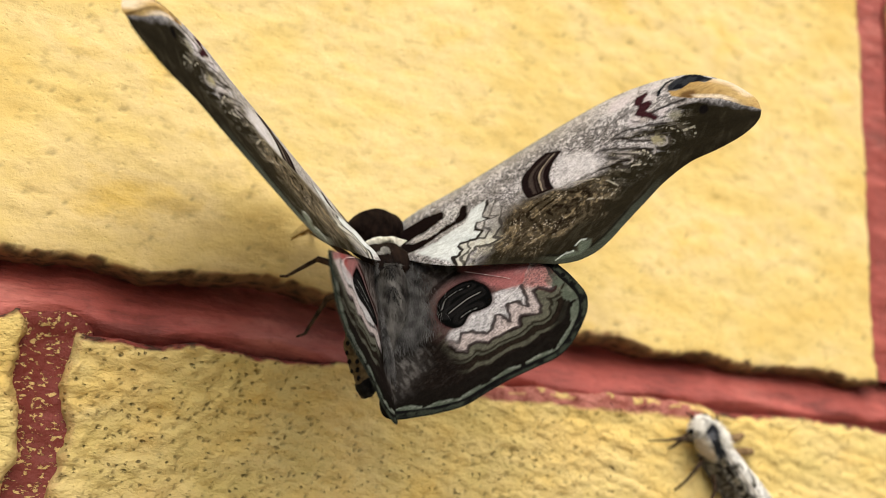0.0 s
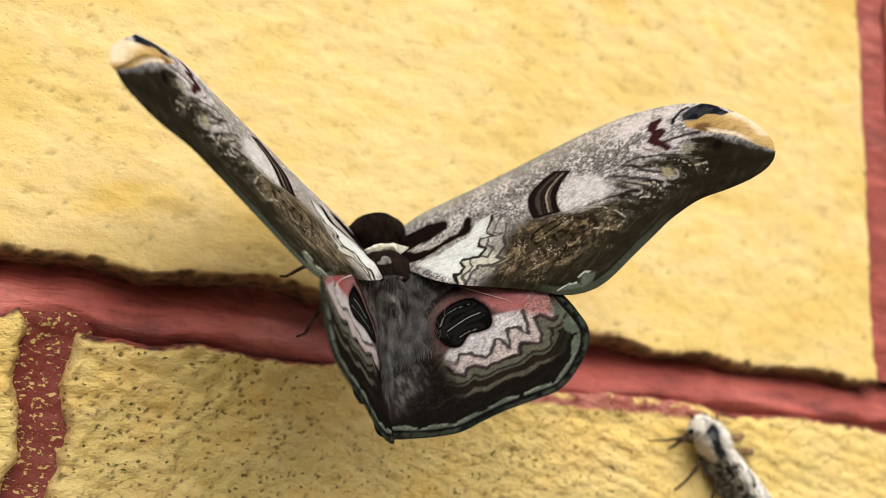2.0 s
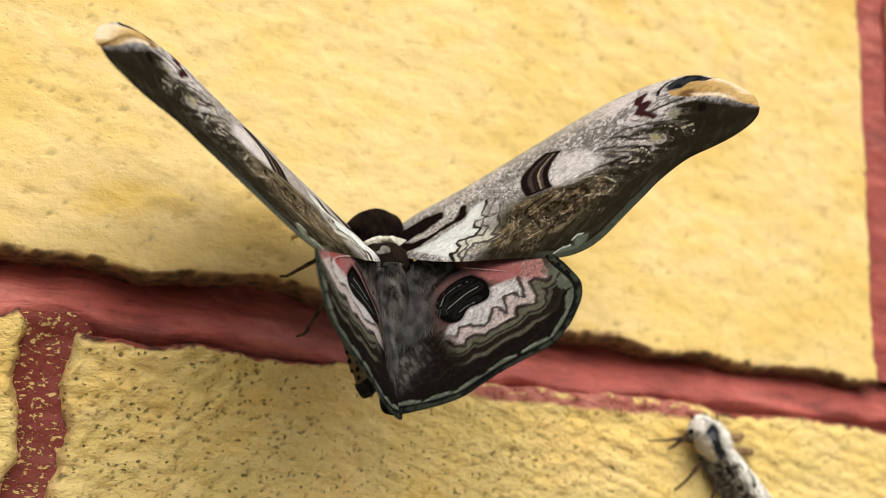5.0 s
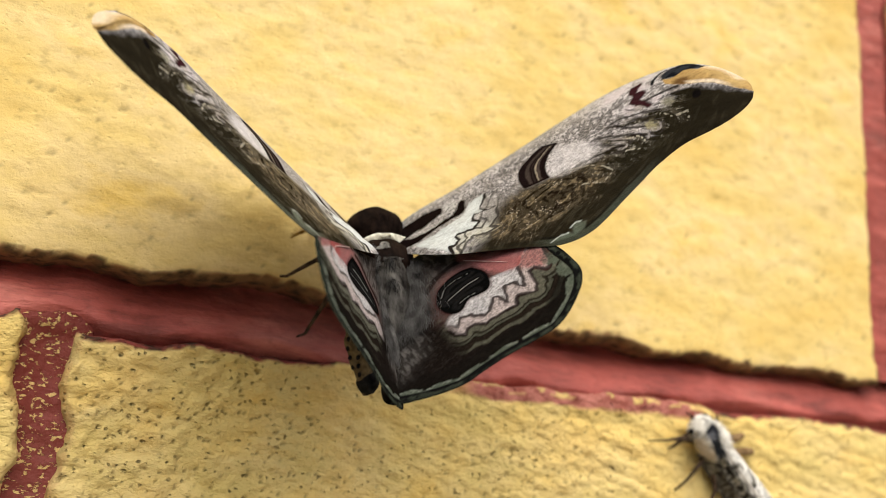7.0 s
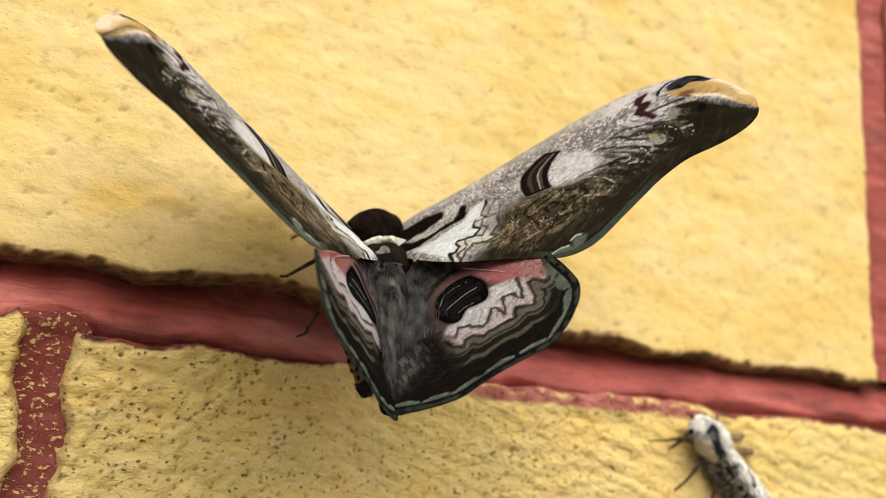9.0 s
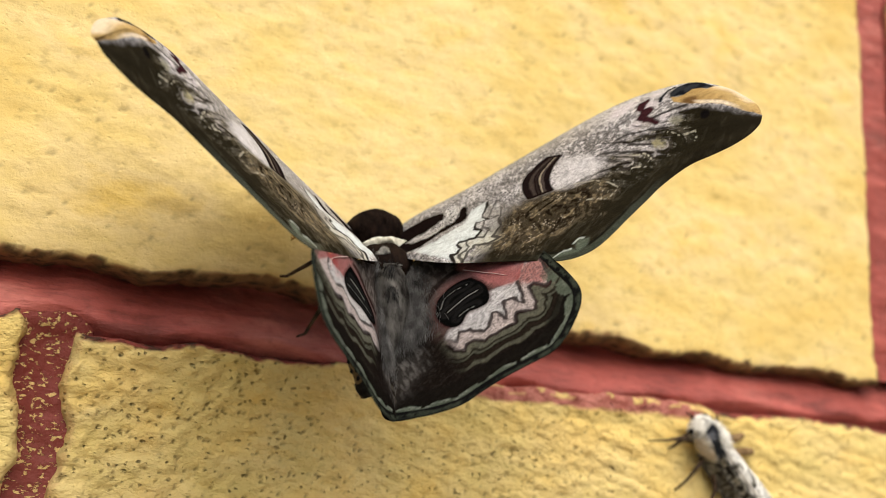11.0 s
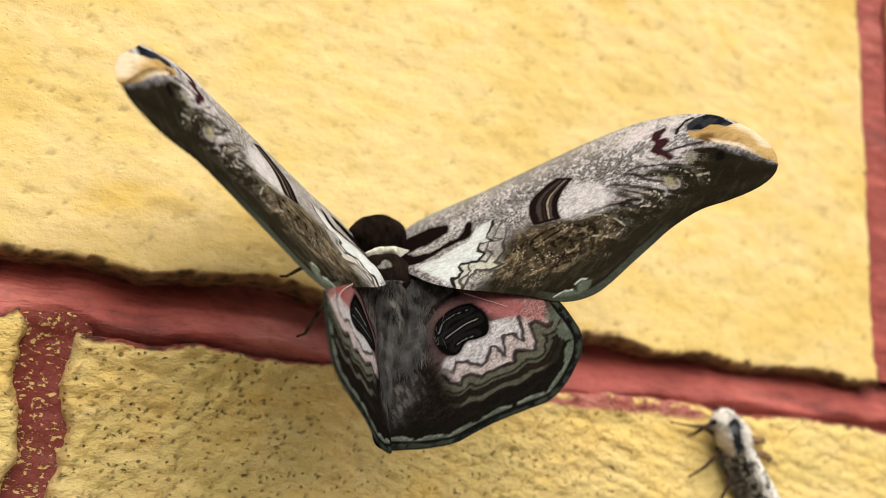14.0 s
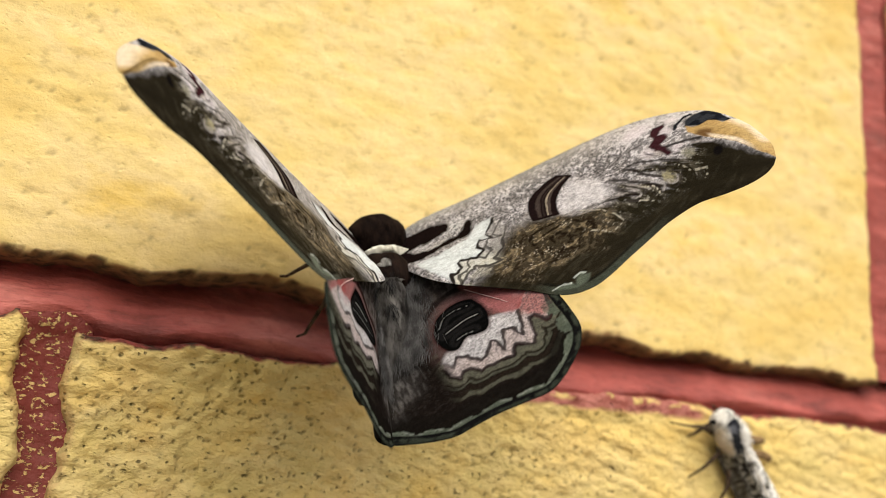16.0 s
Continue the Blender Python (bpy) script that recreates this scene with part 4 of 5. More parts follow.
def fore_plan(x, u, v):
    """The gentle camber in which the plan of the outline is given."""
    z = -1.6 * smoothstep(0.15, 1.0, v) * smoothstep(0.02, 0.25, u)
    z = z - 0.25 * np.exp(-(v / 0.04) ** 2) * smoothstep(0.03, 0.2, u)
    z = z + 0.7 * smoothstep(30, 40, x) * smoothstep(0.0, 0.3, v) * smoothstep(1.0, 0.5, v) * smoothstep(1.0, 0.88, u)
    z = z + 0.12 * np.sin(v * 9 + u * 4) + 0.10 * np.sin(v * 23)
    tip = smoothstep(0.86, 1.0, u)
    return z * (1 - tip) - 0.7 * tip


def hind_plane(x, y):
    return -1.21 + 0.333 * x + 0.012 * y


def hind_shape(x, y, u, v):
    z = hind_plane(x, y) - 0.5 * smoothstep(-20, -31, y) - 1.6 * smoothstep(0.26, 0.0, v) * smoothstep(1.0, 0.75, u) + 0.08 * np.sin(v * 14 + u * 3)
    return x, y, z


moth = new("moth")
moth.matrix_world = MOTH_BASE
tagged(moth, "large grey-brown moth with pink hindwings clinging to the painted wall", "moth")
wings = {}
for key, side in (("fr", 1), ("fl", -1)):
    wings[key] = finish("forewing", wing_mesh("forewing", FORE_FRONT, FORE_REAR, 560, 280, fore_shape if side > 0 else fore_shape_left_fit, fore_colour, side), FOREWING, moth,
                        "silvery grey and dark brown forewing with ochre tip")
HIND_LABEL = "pink, pale grey and dark brown hindwing with a black eyespot"
wings["hr"] = finish("hindwing", wing_mesh("hindwing", HIND_FRONT, HIND_REAR, 300, 220, hind_shape, hind_colour, 1), WING, moth, HIND_LABEL)
wings["hl"] = finish("hindwing", wing_mesh("hindwing", HIND_FRONT_FOLDED, HIND_REAR_FOLDED, 300, 220, lambda x, y, u, v: (x, y, 0.08 * np.sin(v * 14 + u * 3)),
                                           lambda x, y: hind_colour(x, y, HIND_REAR_FOLDED, 5, FOLDED), -1), WING, moth, HIND_LABEL)


VEIN = fur_mat("pale_vein", (0.40, 0.26, 0.25), (0.62, 0.46, 0.44), 3000, 0.6)
for key, s in (("hr", 1), ("hl", -1)):
    run = curve_points([(1.8, -7.0), (3.0, -9.5), (4.4, -12.4), (5.2, -14.2)] if s > 0 else [(4.7, -13.0), (7.4, -18.6), (8.4, -21.4), (8.2, -23.4)], 12)
    part("vein", tube([Vector((s * p[0], p[1], 0.14 + (hind_plane(p[0], p[1]) if s > 0 else 0))) * SC for p in run], list(np.linspace(0.075, 0.03, 12) * SC), 6), VEIN, wings[key])


def wing_hair(name, wing, side, count, seed, x0, x1, y0, y1, tone=1.0):
    """Soft hair laid over the inner part of a hindwing, joined into one mesh."""
    rng = np.random.default_rng(seed)
    verts, faces, cols = [], [], []
    for _ in range(count):
        t = rng.uniform(0, 1)
        x, y = x0 + (x1 - x0) * t + rng.normal(0, 1.3), y0 + (y1 - y0) * t + rng.normal(0, 0.8)
        ln = rng.uniform(1.0, 2.4)
        d = Vector((-0.22 + rng.normal(0, 0.16), -1, 0)).normalized()
        w = Vector((-d.y, d.x, 0)) * rng.uniform(0.015, 0.035)
        z = rng.uniform(0.15, 0.55) + (hind_plane(x, y) if side > 0 else 0)
        a = Vector((x, y, z))
        mid, tip = a + d * ln * 0.5 + Vector((0, 0, rng.uniform(0.1, 0.35))), a + d * ln + Vector((0, 0, -0.1))
        k = len(verts)
        verts += [a - w, a + w, mid + w, mid - w, tip]
        faces += [(k, k + 1, k + 2, k + 3), (k + 3, k + 2, k + 4)]
        g = tone * (0.085 + 0.10 * noise.noise(Vector((x * 0.7, y * 0.45, seed)))) * rng.uniform(0.7, 1.25)
        g = max(0.015, g)
        cols += [(g, g * 0.97, g * 0.95)] * 5
    v = np.array([tuple(p) for p in verts]) * np.array((side, 1, 1)) * SC
    return finish(name, mesh_from(name, v, faces, np.array(cols)), WING, wing, "dark grey hair")


wing_hair("hair", wings["hr"], 1, 6000, 21, -4.6, -8.0, 1.5, -12.5, 0.85)
wing_hair("hair", wings["hl"], -1, 6000, 22, -4.9, -8.8, 3.0, -17, 1.7)


def mm(*p):
    return Vector(p) * MM


part("head", blob(mm(0.6, 8.4, -1.6), (4.3 * MM, 3.9 * MM, 3.6 * MM), (0, 0, 8), 0.06, 2), VELVET, moth, "dark brown velvety head and shoulders")
part("collar", blob(mm(0.5, 3.2, -0.9), (3.5 * MM, 0.40 * MM, 1.3 * MM), (-14, 0, 8), 0.24, 4), CREAM, moth, "cream furry collar")
part("thorax", blob(mm(0.1, -0.2, -1.7), (3.6 * MM, 4.2 * MM, 2.2 * MM), (0, 0, 0), 0.08, 6), VELVET, moth, "black furry thorax with white tufts")


def ruffled(name, spine, radii, count, length, seed, material, parent, label=""):
    """Hair laid back along a spine: tapered flat blades, joined into one mesh."""
    rng = np.random.default_rng(seed)
    sp, rad = curve_points(spine, 60), None
    rad = np.interp(np.linspace(0, 1, 60), np.linspace(0, 1, len(radii)), radii)
    verts, faces = [], []
    for _ in range(count):
        t = rng.uniform(0, 0.97)
        i = int(t * 58)
        c = Vector(sp[i])
        d = (Vector(sp[i + 1]) - c).normalized()
        a = d.cross(Vector((1, 0, 0))).normalized()
        b = d.cross(a).normalized()
        ang = rng.uniform(0, math.tau)
        out = a * math.cos(ang) + b * math.sin(ang)
        side = out.cross(d)
        root = c + out * rad[i] * rng.uniform(0.75, 1.0)
        ln = length * rng.uniform(0.5, 1.2)
        way = (d + out * rng.uniform(0.02, 0.2) + side * rng.normal(0, 0.28)).normalized()
        tip = root + way * ln
        mid = root + way * ln * 0.55 + out * 0.10 * ln
        w = side * rng.uniform(0.018, 0.045)
        k = len(verts)
        verts += [root - w, root + w, mid + w * 0.8, mid - w * 0.8, tip]
        faces += [(k, k + 1, k + 2, k + 3), (k + 3, k + 2, k + 4)]
    return finish(name, mesh_from(name, np.array([tuple(v) for v in verts]) * MM, faces), material, parent, label)


ABD = [(0.3, -2.5, -3), (-0.6, -3.0, -6), (-1.4, -2.4, -10), (-1.6, -2.6, -14), (-1.0, -3.8, -18.5), (-0.9, -4.1, -19.6)]
abdomen = part("abdomen", tube(curve_points([mm(*p) for p in ABD], 30), np.interp(np.linspace(0, 5, 30), range(6), [3.0, 3.4, 3.2, 2.7, 1.5, 0.4]) * MM
               * (1 + 0.05 * np.sin(np.linspace(0, 44, 30))), 24), OLIVE, moth, "olive abdomen with rows of black dots")
part("tip", blob(mm(-0.7, -3.6, -17.8), (1.5 * MM, 1.5 * MM, 1.9 * MM), (0, 0, 0), 0.12, 12, 16, 12), BLACK, abdomen, "black hairy end")
for row in range(2):
    for i in range(9):
        c = curve_points(ABD, 40)[6 + i * 3]
        r = np.interp(6 + i * 3, [0, 8, 16, 24, 32, 39], [3.0, 3.4, 3.2, 2.7, 1.5, 0.4])
        part("dot", blob(mm(c[0] - r * (0.92, 0.5)[row], c[1] - r * (0.35, 0.84)[row], c[2] - 0.6 * row), (0.28 * MM, 0.28 * MM, 0.36 * MM), (0, 0, 0), 0.1, i, 8, 6), BLACK, abdomen)

BACK = [(-0.4, -4.9, -1.5), (-1.2, -7.0, -2.0), (-1.9, -10.5, -3.2), (-2.6, -13.5, -5.2), (-3.2, -16.5, -8.0)]
part("back", tube(curve_points([mm(*p) for p in BACK], 24), np.interp(np.linspace(0, 4, 24), range(5), [1.6, 2.0, 1.7, 1.1, 0.3]) * MM, 20), GREY, moth, "long dark grey fur down the back")
ruffled("fur", BACK, [1.7, 2.3, 2.1, 1.4, 0.4], 15000, 1.2, 3, GREY, moth)
ruffled("fur", [(0.2, 1.0, -1.8), (0.1, 0.0, -1.8), (-0.1, -2.4, -1.9), (-0.7, -5.0, -2.0)], [1.7, 1.9, 1.7, 0.7], 2600, 1.2, 5, BLACK, moth)
for i, (x, y, z) in enumerate(((-1.4, -6.6, -0.05), (-1.9, -10.4, -1.2))):
    ruffled("tuft", [(x + 0.3, y + 1.6, z), (x - 0.1, y, z), (x - 0.4, y - 1.6, z - 0.5)], [0.3, 0.75, 0.4], 330, 1.5, 31 + i, BLACK, moth, "black tuft in the grey back fur")
ruffled("fur", [(0.5, 11.4, -1.6), (0.6, 8.6, -1.6), (0.5, 5.8, -1.6)], [2.0, 3.6, 3.3], 5000, 0.9, 7, VELVET, moth)
ruffled("tuft", [(-1.0, -0.2, 0.1), (-0.9, -0.9, 0.2), (-0.8, -1.5, 0.1)], [0.25, 0.65, 0.45], 900, 0.7, 11, PALE, moth, "small pale grey tuft")
ruffled("tuft", [(-2.0, -1.3, -0.1), (-1.0, -1.6, 0.1), (0.2, -1.3, 0.0)], [0.2, 0.35, 0.2], 420, 0.6, 13, PALE, moth)
ruffled("tuft", [(-2.0, -5.0, 0.0), (-0.9, -5.2, 0.1), (0.2, -5.0, 0.0)], [0.2, 0.3, 0.2], 140, 0.6, 15, GREY, moth)
ruffled("fur", [(0.5, 3.7, -0.9), (0.5, 3.2, -0.9), (0.5, 2.8, -0.9)], [1.3, 1.4, 1.3], 1400, 0.6, 9, CREAM, moth)

# antennae: a comb of fine barbs on a bent shaft
for s in (-1, 1):
    shaft = curve_points([(s * 2.6, 10.6, -1.8), (s * 6.0, 10.4, -1.2), (s * 9.6, 8.9, -2.2), (s * 11.0, 8.0, -2.8)], 26)
    ant = part("antenna", tube([mm(*p) for p in shaft], np.linspace(0.22, 0.07, 26) * MM, 6), ORANGE, moth, "orange-brown feathered antenna")
    bm = bmesh.new()
    for i in range(1, 25):
        for q in (-1, 1):
            ln = 2.0 * math.sin(math.pi * min(1, (26 - i) / 20) * 0.5 + 0.1)
            a = Vector(shaft[i])
            e = a + Vector((s * 0.55, -0.15 + q * 0.95, 0.25 * q)).normalized() * ln
            tube([a * MM, (a + e) * 0.5 * MM, e * MM], [0.10 * MM, 0.08 * MM, 0.03 * MM], 4, bm)
    part("barbs", bm, ORANGE, ant)

# legs: thigh, shin and foot, gripping the wall
legs = []
for hip, knee, foot in (((-3.2, 3.0, -4.0), (-7.4, 6.9, -4.6), (-10.6, 9.3, -8.6)), ((3.2, 3.0, -4.0), (7.6, 7.2, -5.0), (9.2, 11.0, -8.0)),
                        ((-2.6, 6.0, -4.2), (-5.2, 10.4, -3.6), (-6.6, 13.6, -4.2)), ((2.6, 6.0, -4.2), (4.8, 10.6, -4.0), (6.0, 14.4, -4.6)),
                        ((-2.6, 0.5, -4.5), (-6.2, 3.2, -8.5), (-8.0, 4.4, -14.6)), ((2.6, 0.5, -4.5), (6.0, 3.8, -8.8), (7.0, 6.2, -13.6))):
    k, f0 = Vector(knee), Vector(foot)
    sole = f0 + (f0 - k).normalized() * 1.2 + Vector((0.6 * (1 if foot[0] > 0 else -1), 0.3, 0.3))
    legs.append(part("leg", tube([mm(*hip), mm(*knee), mm(*(k * 0.9 + f0 * 0.1)), mm(*f0), mm(*sole)], [0.55 * MM, 0.42 * MM, 0.34 * MM, 0.22 * MM, 0.12 * MM], 8), LEG, moth))


# ---- the small speckled moth ----
def spotted(x, y, base, spot, size, amount, seed):
    n = fbm(x / size, y / size, seed, 3)
    return over(np.zeros(x.shape + (3,)) + np.array(base), smoothstep(amount, amount + 0.06, n), spot)


def coloured_blob(name, size, centre, fn, parent, seed, label=""):
    """A furry ellipsoid with a pattern given over its plan."""
    nu, nv = 90, 60
    u, v = np.meshgrid(np.linspace(0, math.tau, nu), np.linspace(0.02, math.pi - 0.02, nv), indexing="ij")
    d = np.stack([np.sin(v) * np.cos(u), np.cos(v), np.sin(v) * np.sin(u)], -1)
    r = 1 + 0.10 * (fbm(d[..., 0] * 4 + 9, d[..., 1] * 4 + 9 + d[..., 2] * 3, seed, 4) - 0.5) + 0.10 * (vnoise(u * 14, v * 16, seed) - 0.5)
    p = d * np.array(size) * r[..., None] + np.array(centre)
    return finish(name, mesh_from(name, (p * MM).reshape(-1, 3), grid_faces(nu, nv), np.clip(fn(p[..., 0], p[..., 1]), 0, 1).reshape(-1, 3)), WING, parent, label)


def thorax_colour(x, y):
    c = spotted(x, y, (0.80, 0.78, 0.72), (0.46, 0.44, 0.39), 0.8, 0.58, 31)
    mid = dist_to(x, y, [(0.5, 3.4), (-0.3, 2.3), (-1.2, 1.0), (-1.1, -0.8), (-0.9, -3.4)]) + (fbm(x / 0.8, y / 0.8, 33) - 0.5) * 1.5
    c = over(c, smoothstep(-1.2, -2.4, x + (fbm(x / 0.9, y / 0.9, 36) - 0.5) * 1.6) * 0.7, (0.46, 0.36, 0.22))
    c = over(c, smoothstep(0.85, 0.55, mid), (0.03, 0.032, 0.036))
    c = over(c, smoothstep(1.5, 1.1, np.hypot((x - 0.1) / 0.8, (y - 2.9) / 0.8) + (fbm(x / 0.5, y / 0.5, 34) - 0.5) * 1.0), (0.03, 0.032, 0.04))
    c = over(c, smoothstep(1.0, 0.5, np.hypot((x + 0.7) / 0.8, (y - 2.4) / 0.9) + (fbm(x / 0.5, y / 0.5, 37) - 0.5) * 0.8) * 0.7, (0.22, 0.23, 0.26))
    return over(c, smoothstep(-1.9, -2.6, y), (0.05, 0.045, 0.04))


def small_wing_colour(x, y):
    c = spotted(x, y, (0.30, 0.285, 0.24), (0.022, 0.020, 0.018), 0.32, 0.44, 35)
    # white band carried over the ridge to fit the camera's view
    edge = smoothstep(-1.0, -0.4, x + (fbm(x, y / 1.5, 40) - 0.5)) * smoothstep(-16, -10, y + 2 * fbm(x, y, 38))
    # left flank darkened: its shaded side put into the colour
    c = over(c, smoothstep(-1.6, -3.0, x) * 0.6, (0.10, 0.09, 0.07))
    c = over(c, edge * smoothstep(0.30, 0.42, fbm(x, y / 1.4, 37)), (0.86, 0.84, 0.79))
    return over(c, (vnoise(x * 4.5, y * 4.5, 39) > 0.76) * 0.8, (0.02, 0.02, 0.02))


def fluff(name, centre, size, count, length, seed, fn, parent):
    """Short tufted hair over an ellipsoid, joined into one mesh."""
    rng = np.random.default_rng(seed)
    verts, faces, cols = [], [], []
    for _ in range(count):
        d = Vector(rng.normal(0, 1, 3)).normalized()
        if d.z < -0.4:
            continue
        p = Vector([c + a * b for c, a, b in zip(centre, d, size)])
        way = (d * 0.75 + Vector((rng.normal(0, 0.3), -0.6, 0))).normalized()
        side = way.cross(d).normalized() * rng.uniform(0.05, 0.11)
        k = len(verts)
        ln = length * rng.uniform(0.5, 1.2)
        verts += [p - side, p + side, p + way * ln]
        faces.append((k, k + 1, k + 2))
        cols += [tuple(fn(np.array([p.x]), np.array([p.y]))[0] * rng.uniform(0.8, 1.15))] * 3
    return finish(name, mesh_from(name, np.array([tuple(v) for v in verts]) * MM, faces, np.clip(np.array(cols), 0, 1)), WING, parent)


small = new("small_moth")
tagged(small, "small white moth with black speckles and folded wings on yellow paint", "moth")
coloured_blob("thorax", (2.9, 3.4, 2.4), (0.1, 0.8, 2.8), thorax_colour, small, 41, "white furry thorax with black marks")
coloured_blob("head", (2.3, 1.7, 1.9), (0, 3.7, 2.5), lambda x, y: spotted(x, y, (0.88, 0.86, 0.80), (0.3, 0.29, 0.27), 0.6, 0.64, 43), small, 45)
coloured_blob("abdomen", (2.6, 11, 2.1), (0, -11, 2.3), lambda x, y: spotted(x, y, (0.30, 0.26, 0.20), (0.05, 0.05, 0.05), 1.2, 0.5, 47), small, 49)
for s in (-1, 1):
    part("eye", blob(mm(s * 1.75, 4.3, 2.7), (0.6 * MM, 0.6 * MM, 0.65 * MM), (0, 0, 0), 0.0, 3, 12, 8), BLACK, small, "black eye")
fluff("fur", (0.1, 0.8, 2.8), (2.8, 3.3, 2.3), 1800, 0.9, 51, thorax_colour, small)
fluff("fur", (0, 3.7, 2.5), (2.2, 1.6, 1.8), 500, 0.8, 52, thorax_colour, small)
for s in (-1, 1):
    nu, nv = 120, 60
    U, V = np.meshgrid(np.linspace(0, 1, nu), np.linspace(0, 1, nv), indexing="ij")
    half = np.interp(U, [0, 0.12, 0.4, 0.8, 1], [2.7, 3.3, 3.8, 3.6, 1.6])
    X = s * V * half
    Y = -0.9 - U * 26 + V * 1.5
    Zp = 4.9 - 0.6 * U - (V ** 2.2) * np.interp(U, [0, 1], [3.9, 3.2]) + 0.12 * np.sin(V * 20)
    top = np.stack([X, Y, Zp], -1).reshape(-1, 3)
    cc = small_wing_colour(X, Y).reshape(-1, 3)
    fc = np.vstack([grid_faces(nu, nv, 0, s > 0), grid_faces(nu, nv, nu * nv, s < 0)])
    low = top - np.array((0, 0, 0.18))
    finish("forewing", mesh_from("forewing", np.vstack([top, low]) * MM, fc, np.vstack([cc, cc])), WING, small, "pale folded forewing densely speckled with black")
    part("antenna", tube([mm(-1.4 if s < 0 else 0.6, 4.2 if s < 0 else 4.6, 2.0), mm(-3.2 if s < 0 else 0.3, 4.4 if s < 0 else 5.2, 1.9), *((mm(-5.6, 6.0, 1.5), mm(-8.1, 8.2, 1.0)) if s < 0 else (mm(0.0, 6.0, 2.5), mm(-0.2, 7.0, 2.3)))], [0.36 * MM, 0.36 * MM, 0.20 * MM, 0.08 * MM], 8), LEG, small)
    part("leg", tube([mm(s * 1.8, 2.6, 1.4), *((mm(-3.8, 4.6, 2.2), mm(-4.6, 4.0, 0.3), mm(-5.6, 4.4, 0.15)) if s < 0 else (mm(3.4, 1.6, 2.0), mm(4.6, 1.4, 1.0), mm(5.7, 1.5, 0.15)))], [0.5 * MM, 0.42 * MM, 0.22 * MM, 0.12 * MM], 8), LEG, small)
    part("leg", tube([mm(s * 2.2, -0.6, 1.4), *((mm(-4.4, -0.3, 2.4), mm(-7.0, -0.9, 1.2), mm(-9.4, -0.9, 0.15)) if s < 0 else (mm(4.6, -2.6, 2.2), mm(6.4, -3.6, 1.2), mm(7.4, -4.6, 0.15)))], [0.5 * MM, 0.36 * MM, 0.22 * MM, 0.12 * MM] if s < 0 else [0.6 * MM, 0.75 * MM, 0.6 * MM, 0.2 * MM], 8), LEG if s < 0 else TAN, small)
    part("leg", tube([mm(s * 2.0, -3.0, 1.4), mm(s * 4.6, -5.4, 2.0), mm(s * 6.2, -6.8, 0.9), mm(s * 7.0, -7.8, 0.15)], [0.5 * MM, 0.36 * MM, 0.22 * MM, 0.12 * MM] if s < 0 else [0.5 * MM, 0.7 * MM, 0.65 * MM, 0.2 * MM], 8), LEG if s < 0 else TAN, small)


